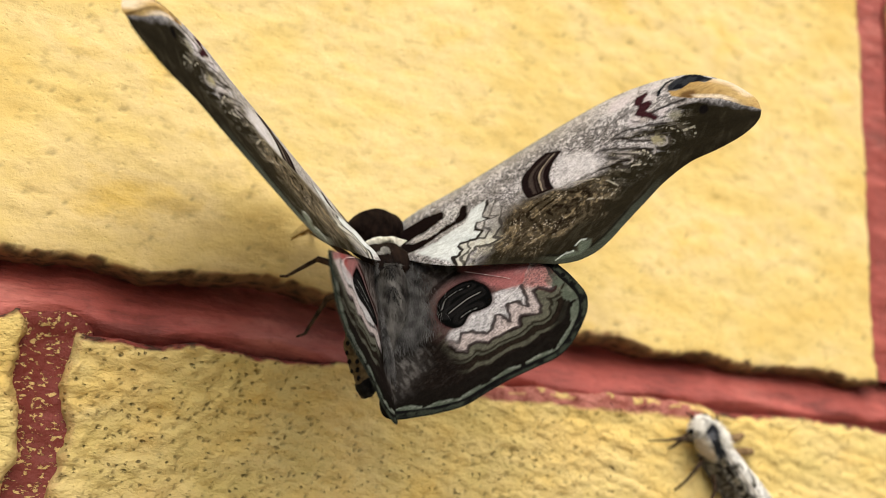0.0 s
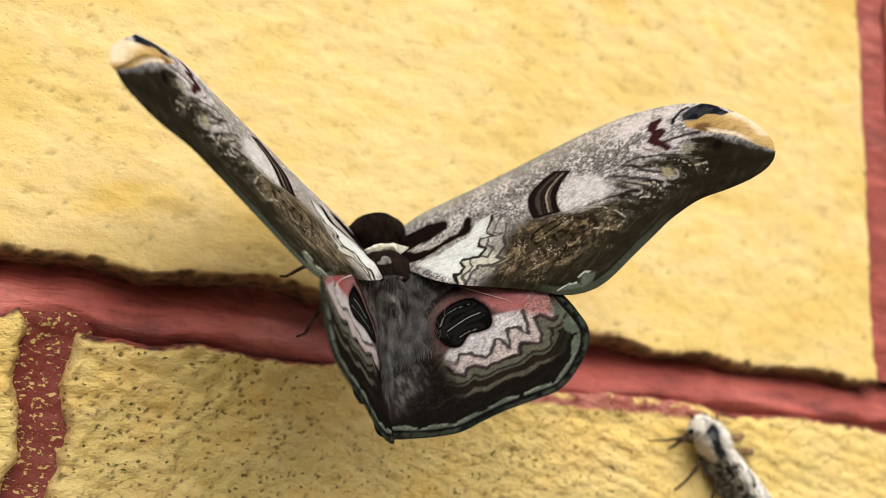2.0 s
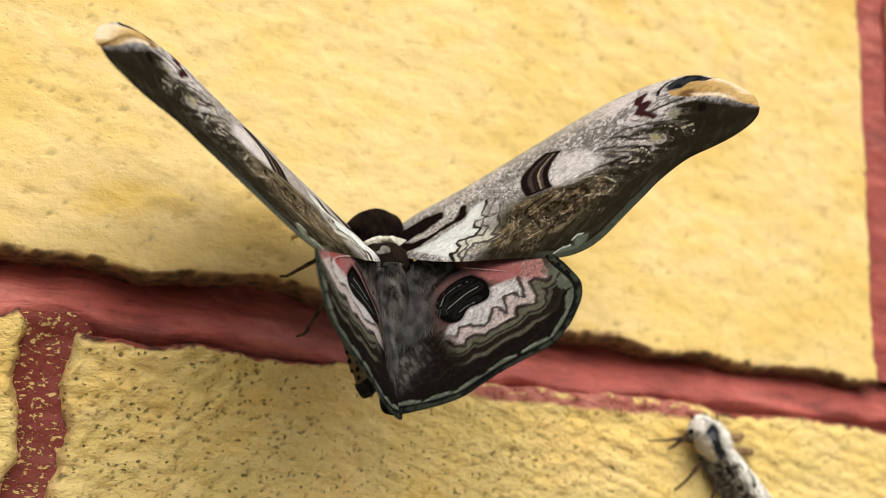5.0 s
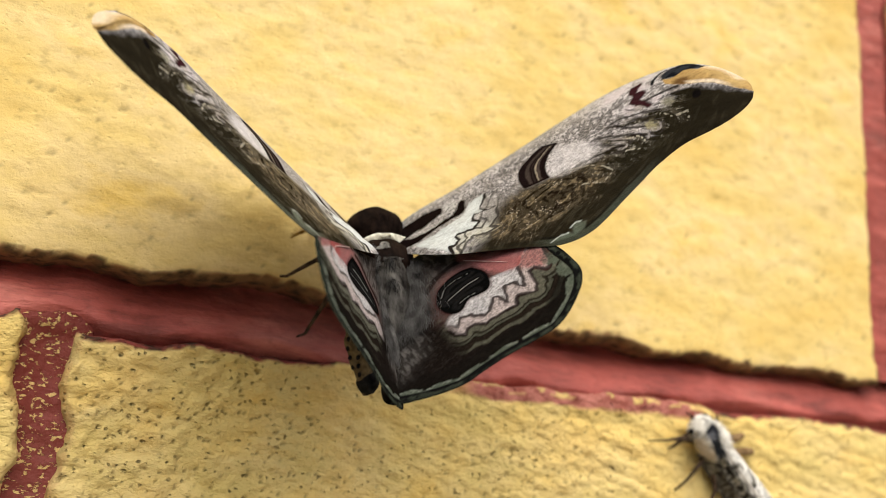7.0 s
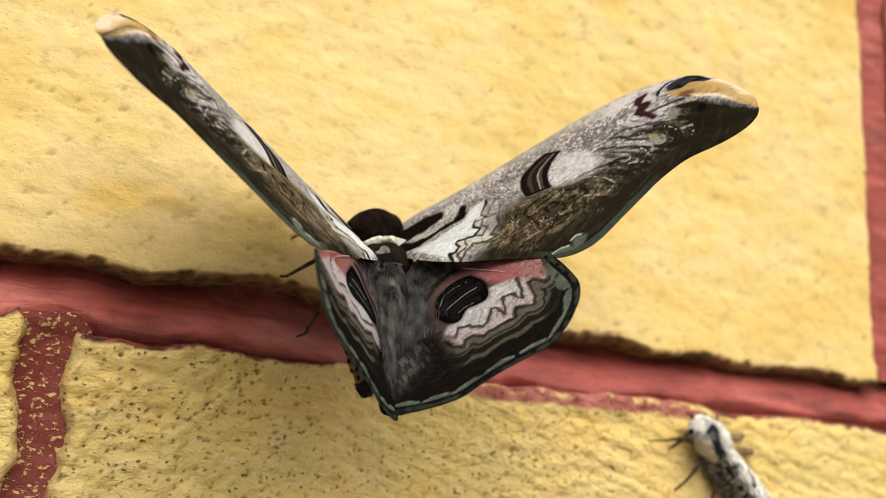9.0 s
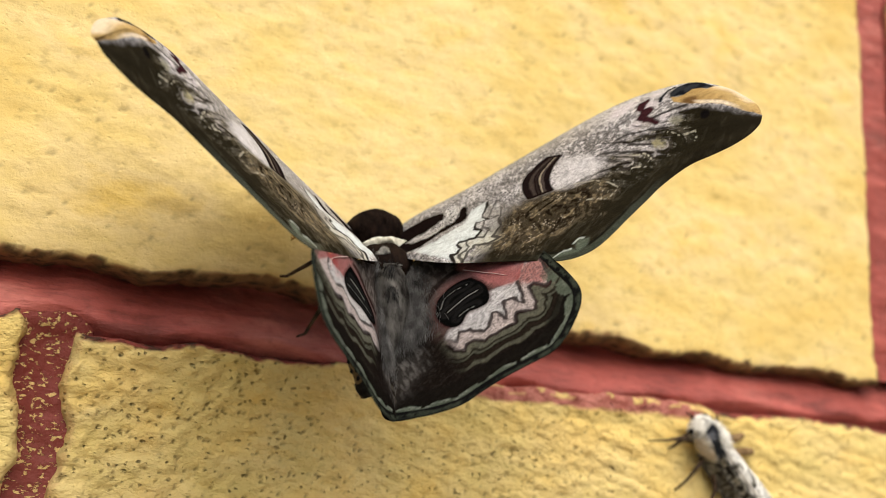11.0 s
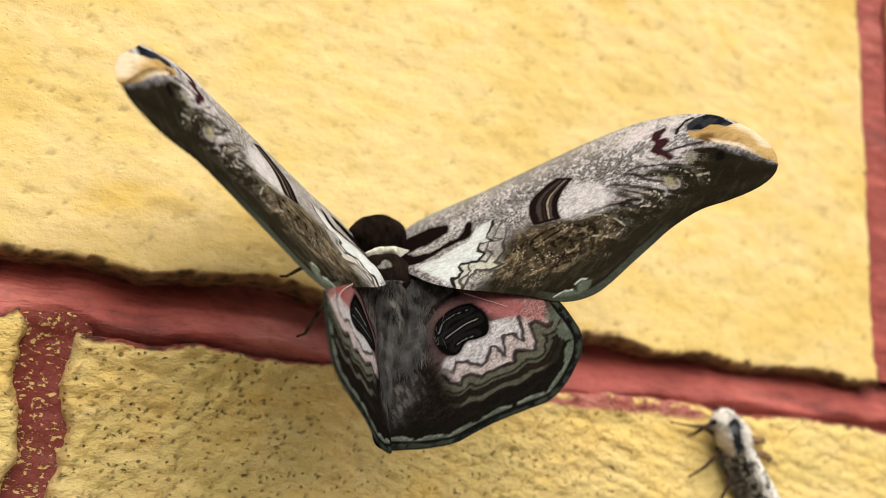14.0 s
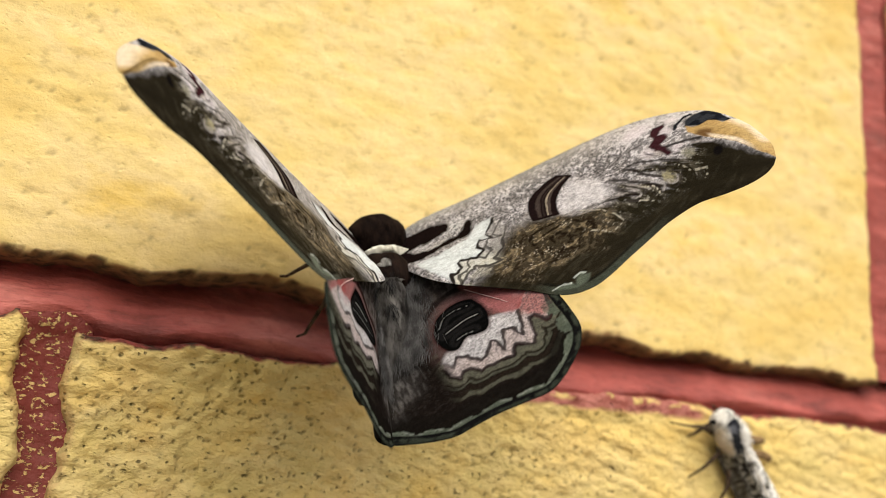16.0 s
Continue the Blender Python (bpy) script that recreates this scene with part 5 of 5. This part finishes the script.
def motions():
    def rocked(p, y, z):
        return MOTH_BASE @ Matrix.Translation(PIVOT + Vector((0, y, z)) * MM) @ Matrix.Rotation(radians(p), 4, "X") @ Matrix.Translation(-PIVOT)

    def beat(kind, s, flap, sweep, twist):
        ax = AXIS[kind].copy()
        ax.x *= s
        h = HINGE[kind].copy()
        h.x *= s
        return Matrix.Translation(h) @ Matrix.Rotation(-s * radians(flap), 4, ax.normalized()) @ Matrix.Rotation(s * radians(sweep), 4, "Z") @ Matrix.Rotation(radians(twist), 4, "X")

    # the whole moth rocks about its grip: seconds, degrees, millimetres
    walk(moth, [(t, rocked(p, y, z)) for t, p, y, z in ((0, -1.1, 0.69, 0.13), (0.25, 3.7, -0.30, -0.20), (0.5, 6.4, -0.78, -0.44), (0.75, 6.4, -0.67, -0.53), (1, 2.1, 0.38, -0.27), (1.25, -3.3, 1.31, 0.17), (1.5, -6.1, 1.59, 0.46),
        (1.75, -2.0, 0.68, 0.22), (2, 3.2, -0.36, -0.21), (2.25, 6.6, -1.03, -0.50), (2.5, 6.8, -0.98, -0.53), (2.75, 3.9, -0.21, -0.33), (3, -1.1, 0.96, 0.07), (3.25, -4.5, 1.60, 0.36),
        (3.5, -3.7, 1.28, 0.37), (3.75, 1.5, 0.12, -0.00), (4, 6.0, -0.87, -0.36), (4.25, 7.2, -1.11, -0.49), (4.5, 6.6, -0.98, -0.48), (4.75, 3.5, -0.27, -0.29), (5, -1.7, 0.84, 0.10),
        (5.25, -4.2, 1.29, 0.38), (5.5, -1.4, 0.57, 0.24), (5.75, 3.1, -0.44, -0.11), (6, 6.3, -1.14, -0.39), (6.25, 6.6, -1.20, -0.47), (6.5, 5.2, -0.88, -0.40), (6.75, 0.6, 0.26, -0.08),
        (7, -3.7, 1.28, 0.27), (7.25, -4.5, 1.42, 0.41), (7.5, -0.2, 0.46, 0.14), (7.75, 3.7, -0.43, -0.20), (8, 6.1, -0.96, -0.45), (8.25, 5.8, -0.97, -0.49), (8.5, 4.2, -0.67, -0.45),
        (8.75, 1.2, 0.20, -0.18), (9, -1.4, 0.94, 0.07), (9.25, -3.2, 1.31, 0.23), (9.5, -3.5, 1.34, 0.29), (9.75, -0.5, 0.62, 0.09), (10, 3.2, -0.27, -0.22), (10.25, 5.4, -0.78, -0.43),
        (10.5, 4.4, -0.53, -0.41), (10.75, 1.3, 0.23, -0.21), (11, -1.4, 0.91, 0.01), (11.25, -1.9, 0.99, 0.08), (11.5, 0.5, 0.31, -0.08), (11.75, 3.7, -0.52, -0.32), (12, 5.2, -0.87,
        -0.45), (12.25, 4.7, -0.77, -0.48), (12.5, 2.7, -0.25, -0.39), (12.75, 0.5, 0.34, -0.21), (13, -1.4, 0.80, -0.02), (13.25, -0.8, 0.62, 0.01), (13.5, 1.1, 0.10, -0.07), (13.75, 3.6,
        -0.54, -0.29), (14, 4.6, -0.76, -0.41), (14.25, 4.3, -0.69, -0.43), (14.5, 2.8, -0.32, -0.36), (14.75, 1.1, 0.18, -0.25), (15, -0.2, 0.56, -0.14), (15.25, -0.3, 0.60, -0.10),
        (15.5, 0.8, 0.33, -0.15), (15.75, 2.3, -0.12, -0.27), (16, 3.6, -0.48, -0.37))])
    # each wing on its hinge: seconds, flap, sweep, twist
    walk(wings["fr"], [(t, beat("fore", 1, a, b, c)) for t, a, b, c in ((0, 44.8, 0.1, 1.4), (0.25, 41.8, -0.9, 1.7), (0.5, 39.3, -1.6, 1.5), (0.75, 39.5, -1.8, 0.9), (1, 41.9, -1.1, 0.2), (1.25, 44.5, 0.2, 0.0), (1.5, 46.0, 1.2, 0.4), (1.75, 44.7,
        0.6, 1.3), (2, 42.1, -0.6, 1.5), (2.25, 39.9, -1.4, 1.1), (2.5, 39.5, -1.5, 0.6), (2.75, 41.0, -1.1, 0.2), (3, 44.0, -0.2, 0.1), (3.25, 45.7, 0.4, -0.1), (3.5, 45.7, 0.3, 0.3),
        (3.75, 43.3, -0.4, 0.7), (4, 41.0, -1.1, 0.9), (4.25, 40.2, -1.4, 0.7), (4.5, 40.3, -1.4, 0.4), (4.75, 41.7, -1.1, -0.1), (5, 44.3, -0.2, -0.5), (5.25, 46.3, 0.5, -0.1), (5.5,
        45.4, 0.3, 0.6), (5.75, 43.1, -0.5, 0.8), (6, 41.2, -1.2, 0.7), (6.25, 40.8, -1.4, 0.5), (6.5, 41.3, -1.4, 0.1), (6.75, 43.2, -0.9, -0.2), (7, 45.3, -0.2, -0.2), (7.25, 46.5, 0.3,
        0.0), (7.5, 45.0, -0.2, 0.4), (7.75, 43.0, -0.8, 0.6), (8, 41.6, -1.2, 0.5), (8.25, 41.0, -1.5, 0.5), (8.5, 40.9, -1.6, 0.2), (8.75, 42.6, -1.0, -0.4), (9, 44.4, -0.3, -0.8),
        (9.25, 45.4, 0.1, -0.6), (9.5, 45.5, 0.3, -0.3), (9.75, 44.2, -0.1, 0.1), (10, 42.3, -0.8, -0.0), (10.25, 41.1, -1.3, -0.4), (10.5, 41.2, -1.3, -0.8), (10.75, 42.1, -0.8, -0.9),
        (11, 43.0, -0.2, -0.6), (11.25, 43.2, 0.0, -0.2), (11.5, 42.6, -0.3, -0.2), (11.75, 41.8, -0.9, -0.5), (12, 41.5, -1.3, -0.7), (12.25, 40.9, -1.3, -1.0), (12.5, 40.9, -1.1, -1.0),
        (12.75, 41.7, -0.8, -0.8), (13, 42.7, -0.4, -0.4), (13.25, 43.1, -0.3, -0.2), (13.5, 42.9, -0.5, -0.4), (13.75, 41.9, -1.0, -0.6), (14, 41.3, -1.3, -0.8), (14.25, 40.9, -1.5,
        -1.0), (14.5, 40.8, -1.5, -1.1), (14.75, 41.4, -1.2, -0.9), (15, 42.0, -1.0, -0.7), (15.25, 42.2, -0.6, -0.7), (15.5, 41.9, -0.5, -0.8), (15.75, 41.6, -0.9, -1.0), (16, 41.3, -1.3,
        -1.2))])
    walk(wings["fl"], [(t, beat("fore", -1, a, b, c)) for t, a, b, c in ((0, 47.0, 1.1, 2.2), (0.25, 45.5, -0.8, 2.1), (0.5, 43.5, -2.7, 1.9), (0.75, 42.3, -3.4, 1.6), (1, 42.2, -2.2, 1.6), (1.25, 43.0, -0.6, 1.6), (1.5, 44.3, 0.5, 1.7), (1.75, 45.4,
        0.6, 1.9), (2, 44.2, -1.2, 1.6), (2.25, 42.6, -3.0, 1.5), (2.5, 42.0, -3.3, 1.6), (2.75, 41.4, -2.9, 1.6), (3, 42.3, -1.1, 1.9), (3.25, 43.5, 0.9, 2.3), (3.5, 44.8, 1.9, 2.6),
        (3.75, 44.2, 0.0, 2.2), (4, 43.2, -2.0, 1.8), (4.25, 42.1, -3.0, 1.4), (4.5, 41.5, -3.3, 1.2), (4.75, 41.0, -2.7, 1.1), (5, 41.7, -0.7, 1.3), (5.25, 43.4, 1.2, 1.7), (5.5, 44.2,
        1.0, 1.8), (5.75, 43.2, -0.9, 1.5), (6, 41.9, -2.7, 1.2), (6.25, 40.9, -3.5, 0.9), (6.5, 40.3, -3.5, 0.7), (6.75, 40.5, -1.9, 1.2), (7, 41.8, 0.2, 2.0), (7.25, 43.9, 2.0, 2.2),
        (7.5, 44.8, 1.4, 2.0), (7.75, 43.3, -0.7, 1.3), (8, 41.7, -2.5, 0.4), (8.25, 41.7, -3.2, 0.4), (8.5, 41.6, -3.4, 0.3), (8.75, 42.0, -1.3, 1.1), (9, 42.8, 0.8, 2.0), (9.25, 43.5,
        1.8, 2.2), (9.5, 44.0, 2.5, 2.6), (9.75, 44.3, 1.6, 2.5), (10, 43.9, -0.2, 1.8), (10.25, 43.1, -1.9, 0.9), (10.5, 42.4, -2.2, 0.7), (10.75, 42.1, -0.9, 1.4), (11, 42.2, 0.9, 2.3),
        (11.25, 42.9, 1.6, 2.7), (11.5, 43.5, 0.5, 1.9), (11.75, 44.1, -1.2, 1.5), (12, 44.1, -2.3, 1.6), (12.25, 43.7, -2.9, 0.5), (12.5, 43.3, -2.3, 0.1), (12.75, 43.2, -1.0, 1.2), (13,
        43.6, 0.4, 2.3), (13.25, 43.5, 0.6, 2.3), (13.5, 43.3, -0.1, 1.7), (13.75, 44.0, -1.4, 0.9), (14, 44.2, -2.2, 0.3), (14.25, 44.0, -2.4, -0.0), (14.5, 43.5, -2.1, -0.0), (14.75,
        43.3, -0.9, 1.1), (15, 43.4, 0.2, 2.2), (15.25, 43.4, 0.7, 2.0), (15.5, 43.5, 0.4, 1.4), (15.75, 44.1, -0.8, 0.7), (16, 44.4, -1.8, 0.1))])
    walk(wings["hr"], [(t, beat("hind", 1, a, b, c)) for t, a, b, c in ((0, 24.2, 0.3, -3.7), (0.25, 20.6, 1.1, -2.7), (0.5, 18.9, 1.3, -2.6), (0.75, 20.3, 0.7, -3.5), (1, 24.4, -0.3, -4.9), (1.25, 26.6, -0.5, -5.8), (1.5, 26.5, -0.0, -5.6), (1.75,
        23.4, 0.9, -3.8), (2, 20.8, 1.2, -2.9), (2.25, 19.0, 1.2, -3.3), (2.5, 19.2, 1.0, -4.1), (2.75, 22.1, 0.3, -4.9), (3, 26.0, -0.4, -5.6), (3.25, 27.9, -0.8, -6.0), (3.5, 26.7, -0.4,
        -5.2), (3.75, 23.1, 0.5, -4.4), (4, 20.3, 0.9, -3.8), (4.25, 20.1, 0.8, -4.1), (4.5, 20.8, 0.5, -4.4), (4.75, 23.4, -0.1, -5.5), (5, 26.7, -0.8, -6.4), (5.25, 27.5, -0.7, -6.2),
        (5.5, 25.0, 0.0, -5.1), (5.75, 22.3, 0.5, -4.4), (6, 20.6, 0.6, -4.2), (6.25, 20.8, 0.4, -4.5), (6.5, 22.2, -0.1, -5.1), (6.75, 25.0, -0.6, -5.9), (7, 27.0, -0.9, -6.2), (7.25,
        27.5, -0.9, -6.0), (7.5, 25.0, -0.6, -5.1), (7.75, 22.7, -0.1, -4.6), (8, 21.5, 0.1, -4.5), (8.25, 21.6, 0.2, -4.3), (8.5, 22.9, -0.1, -4.5), (8.75, 25.3, -0.7, -5.7), (9, 27.1,
        -1.1, -6.7), (9.25, 27.8, -1.2, -6.7), (9.5, 27.6, -0.9, -6.1), (9.75, 25.5, -0.5, -5.1), (10, 23.5, -0.1, -4.5), (10.25, 23.0, -0.2, -4.5), (10.5, 24.3, -0.6, -4.9), (10.75, 26.4,
        -1.0, -5.3), (11, 27.8, -1.2, -5.1), (11.25, 27.7, -1.0, -4.5), (11.5, 26.0, -0.6, -4.1), (11.75, 24.9, -0.5, -4.0), (12, 25.0, -0.7, -4.4), (12.25, 24.9, -0.6, -4.4), (12.5, 25.4,
        -0.7, -4.5), (12.75, 27.0, -1.3, -4.7), (13, 28.0, -1.8, -4.7), (13.25, 27.4, -1.4, -4.5), (13.5, 26.3, -0.9, -4.4), (13.75, 25.0, -0.7, -4.2), (14, 24.8, -0.9, -4.3), (14.25,
        24.7, -0.9, -4.2), (14.5, 25.2, -0.9, -4.2), (14.75, 26.4, -1.3, -4.6), (15, 27.2, -1.4, -4.8), (15.25, 27.1, -1.3, -4.9), (15.5, 26.6, -1.1, -5.0), (15.75, 26.0, -1.1, -4.8), (16,
        25.6, -1.1, -4.7))])
    walk(wings["hl"], [(t, beat("hind", -1, a, b, c)) for t, a, b, c in ((0, 64.2, -1.5, -0.6), (0.25, 64.2, 0.1, -0.9), (0.5, 63.3, 1.3, -0.6), (0.75, 62.3, 1.6, -0.1), (1, 61.0, 0.7, 0.7), (1.25, 60.8, -1.0, 0.8), (1.5, 61.4, -2.1, 0.3), (1.75, 62.5,
        -1.0, -0.1), (2, 62.2, 0.7, -0.1), (2.25, 62.7, 2.1, -0.8), (2.5, 63.2, 2.5, -1.2), (2.75, 61.4, 1.5, -0.2), (3, 60.0, -0.1, 0.8), (3.25, 60.6, -1.2, 0.9), (3.5, 62.1, -1.2, 0.4),
        (3.75, 62.1, 0.1, 0.0), (4, 61.7, 1.2, -0.1), (4.25, 61.4, 1.7, -0.1), (4.5, 60.9, 1.6, 0.1), (4.75, 60.1, 0.9, 0.6), (5, 59.6, -0.4, 1.1), (5.25, 60.4, -1.3, 0.9), (5.5, 61.7,
        -0.8, 0.2), (5.75, 62.0, 0.5, -0.3), (6, 61.9, 1.4, -0.5), (6.25, 61.4, 1.7, -0.4), (6.5, 60.8, 1.4, -0.1), (6.75, 59.8, 0.4, 0.8), (7, 59.6, -0.8, 1.4), (7.25, 61.1, -1.0, 0.8),
        (7.5, 62.8, 0.2, -0.1), (7.75, 62.5, 1.0, -0.3), (8, 61.7, 1.4, -0.2), (8.25, 61.5, 0.9, -0.2), (8.5, 61.0, 0.1, 0.1), (8.75, 60.7, -0.0, 0.8), (9, 60.7, -0.2, 1.3), (9.25, 60.8,
        -0.7, 1.4), (9.5, 61.2, -0.8, 1.4), (9.75, 62.0, -0.1, 0.9), (10, 62.5, 0.6, 0.2), (10.25, 62.4, 0.9, -0.2), (10.5, 61.7, 0.8, 0.2), (10.75, 60.9, 0.3, 1.1), (11, 60.6, -0.0, 1.9),
        (11.25, 61.0, -0.1, 2.0), (11.5, 61.9, -0.0, 1.0), (11.75, 62.8, 0.2, -0.0), (12, 62.9, 0.3, -0.3), (12.25, 63.2, 0.2, -0.7), (12.5, 63.2, -0.1, -0.6), (12.75, 62.6, -0.2, 0.5),
        (13, 62.5, -0.3, 1.3), (13.25, 62.2, -0.4, 1.3), (13.5, 62.0, -0.3, 0.9), (13.75, 63.1, -0.1, -0.1), (14, 63.4, 0.0, -0.4), (14.25, 63.6, -0.0, -0.7), (14.5, 63.5, -0.1, -0.5),
        (14.75, 62.8, -0.2, 0.4), (15, 62.4, -0.3, 1.2), (15.25, 62.3, -0.2, 1.2), (15.5, 62.5, 0.0, 0.8), (15.75, 63.2, 0.1, -0.0), (16, 63.6, 0.2, -0.7))])
    # the feet keep their grip while the body rocks
    for leg in legs:
        walk(leg, [(t, rocked(p, y, z).inverted() @ rocked(1.5, 0, 0)) for t, p, y, z in ((0, -1.1, 0.69, 0.13), (0.25, 3.7, -0.30, -0.20), (0.5, 6.4, -0.78, -0.44), (0.75, 6.4, -0.67, -0.53), (1, 2.1, 0.38, -0.27), (1.25, -3.3, 1.31, 0.17), (1.5, -6.1, 1.59, 0.46),
        (1.75, -2.0, 0.68, 0.22), (2, 3.2, -0.36, -0.21), (2.25, 6.6, -1.03, -0.50), (2.5, 6.8, -0.98, -0.53), (2.75, 3.9, -0.21, -0.33), (3, -1.1, 0.96, 0.07), (3.25, -4.5, 1.60, 0.36),
        (3.5, -3.7, 1.28, 0.37), (3.75, 1.5, 0.12, -0.00), (4, 6.0, -0.87, -0.36), (4.25, 7.2, -1.11, -0.49), (4.5, 6.6, -0.98, -0.48), (4.75, 3.5, -0.27, -0.29), (5, -1.7, 0.84, 0.10),
        (5.25, -4.2, 1.29, 0.38), (5.5, -1.4, 0.57, 0.24), (5.75, 3.1, -0.44, -0.11), (6, 6.3, -1.14, -0.39), (6.25, 6.6, -1.20, -0.47), (6.5, 5.2, -0.88, -0.40), (6.75, 0.6, 0.26, -0.08),
        (7, -3.7, 1.28, 0.27), (7.25, -4.5, 1.42, 0.41), (7.5, -0.2, 0.46, 0.14), (7.75, 3.7, -0.43, -0.20), (8, 6.1, -0.96, -0.45), (8.25, 5.8, -0.97, -0.49), (8.5, 4.2, -0.67, -0.45),
        (8.75, 1.2, 0.20, -0.18), (9, -1.4, 0.94, 0.07), (9.25, -3.2, 1.31, 0.23), (9.5, -3.5, 1.34, 0.29), (9.75, -0.5, 0.62, 0.09), (10, 3.2, -0.27, -0.22), (10.25, 5.4, -0.78, -0.43),
        (10.5, 4.4, -0.53, -0.41), (10.75, 1.3, 0.23, -0.21), (11, -1.4, 0.91, 0.01), (11.25, -1.9, 0.99, 0.08), (11.5, 0.5, 0.31, -0.08), (11.75, 3.7, -0.52, -0.32), (12, 5.2, -0.87,
        -0.45), (12.25, 4.7, -0.77, -0.48), (12.5, 2.7, -0.25, -0.39), (12.75, 0.5, 0.34, -0.21), (13, -1.4, 0.80, -0.02), (13.25, -0.8, 0.62, 0.01), (13.5, 1.1, 0.10, -0.07), (13.75, 3.6,
        -0.54, -0.29), (14, 4.6, -0.76, -0.41), (14.25, 4.3, -0.69, -0.43), (14.5, 2.8, -0.32, -0.36), (14.75, 1.1, 0.18, -0.25), (15, -0.2, 0.56, -0.14), (15.25, -0.3, 0.60, -0.10),
        (15.5, 0.8, 0.33, -0.15), (15.75, 2.3, -0.12, -0.27), (16, 3.6, -0.48, -0.37))])
    # the small moth shuffles aside once
    def perched(x, z, turn):
        return pose(x * MM, -0.0003, ZW + z * MM, 90) @ pose(0, 0, 0, 0, 0, turn)
    walk(small, [(0, perched(48.2, -24.9, 46)), (11.45, perched(48.2, -24.9, 46)), (11.65, perched(53.4, -23.6, 33)), (12.0, perched(53.2, -23.7, 34)),
                 (16.0, perched(52.2, -23.9, 35))])


motions()
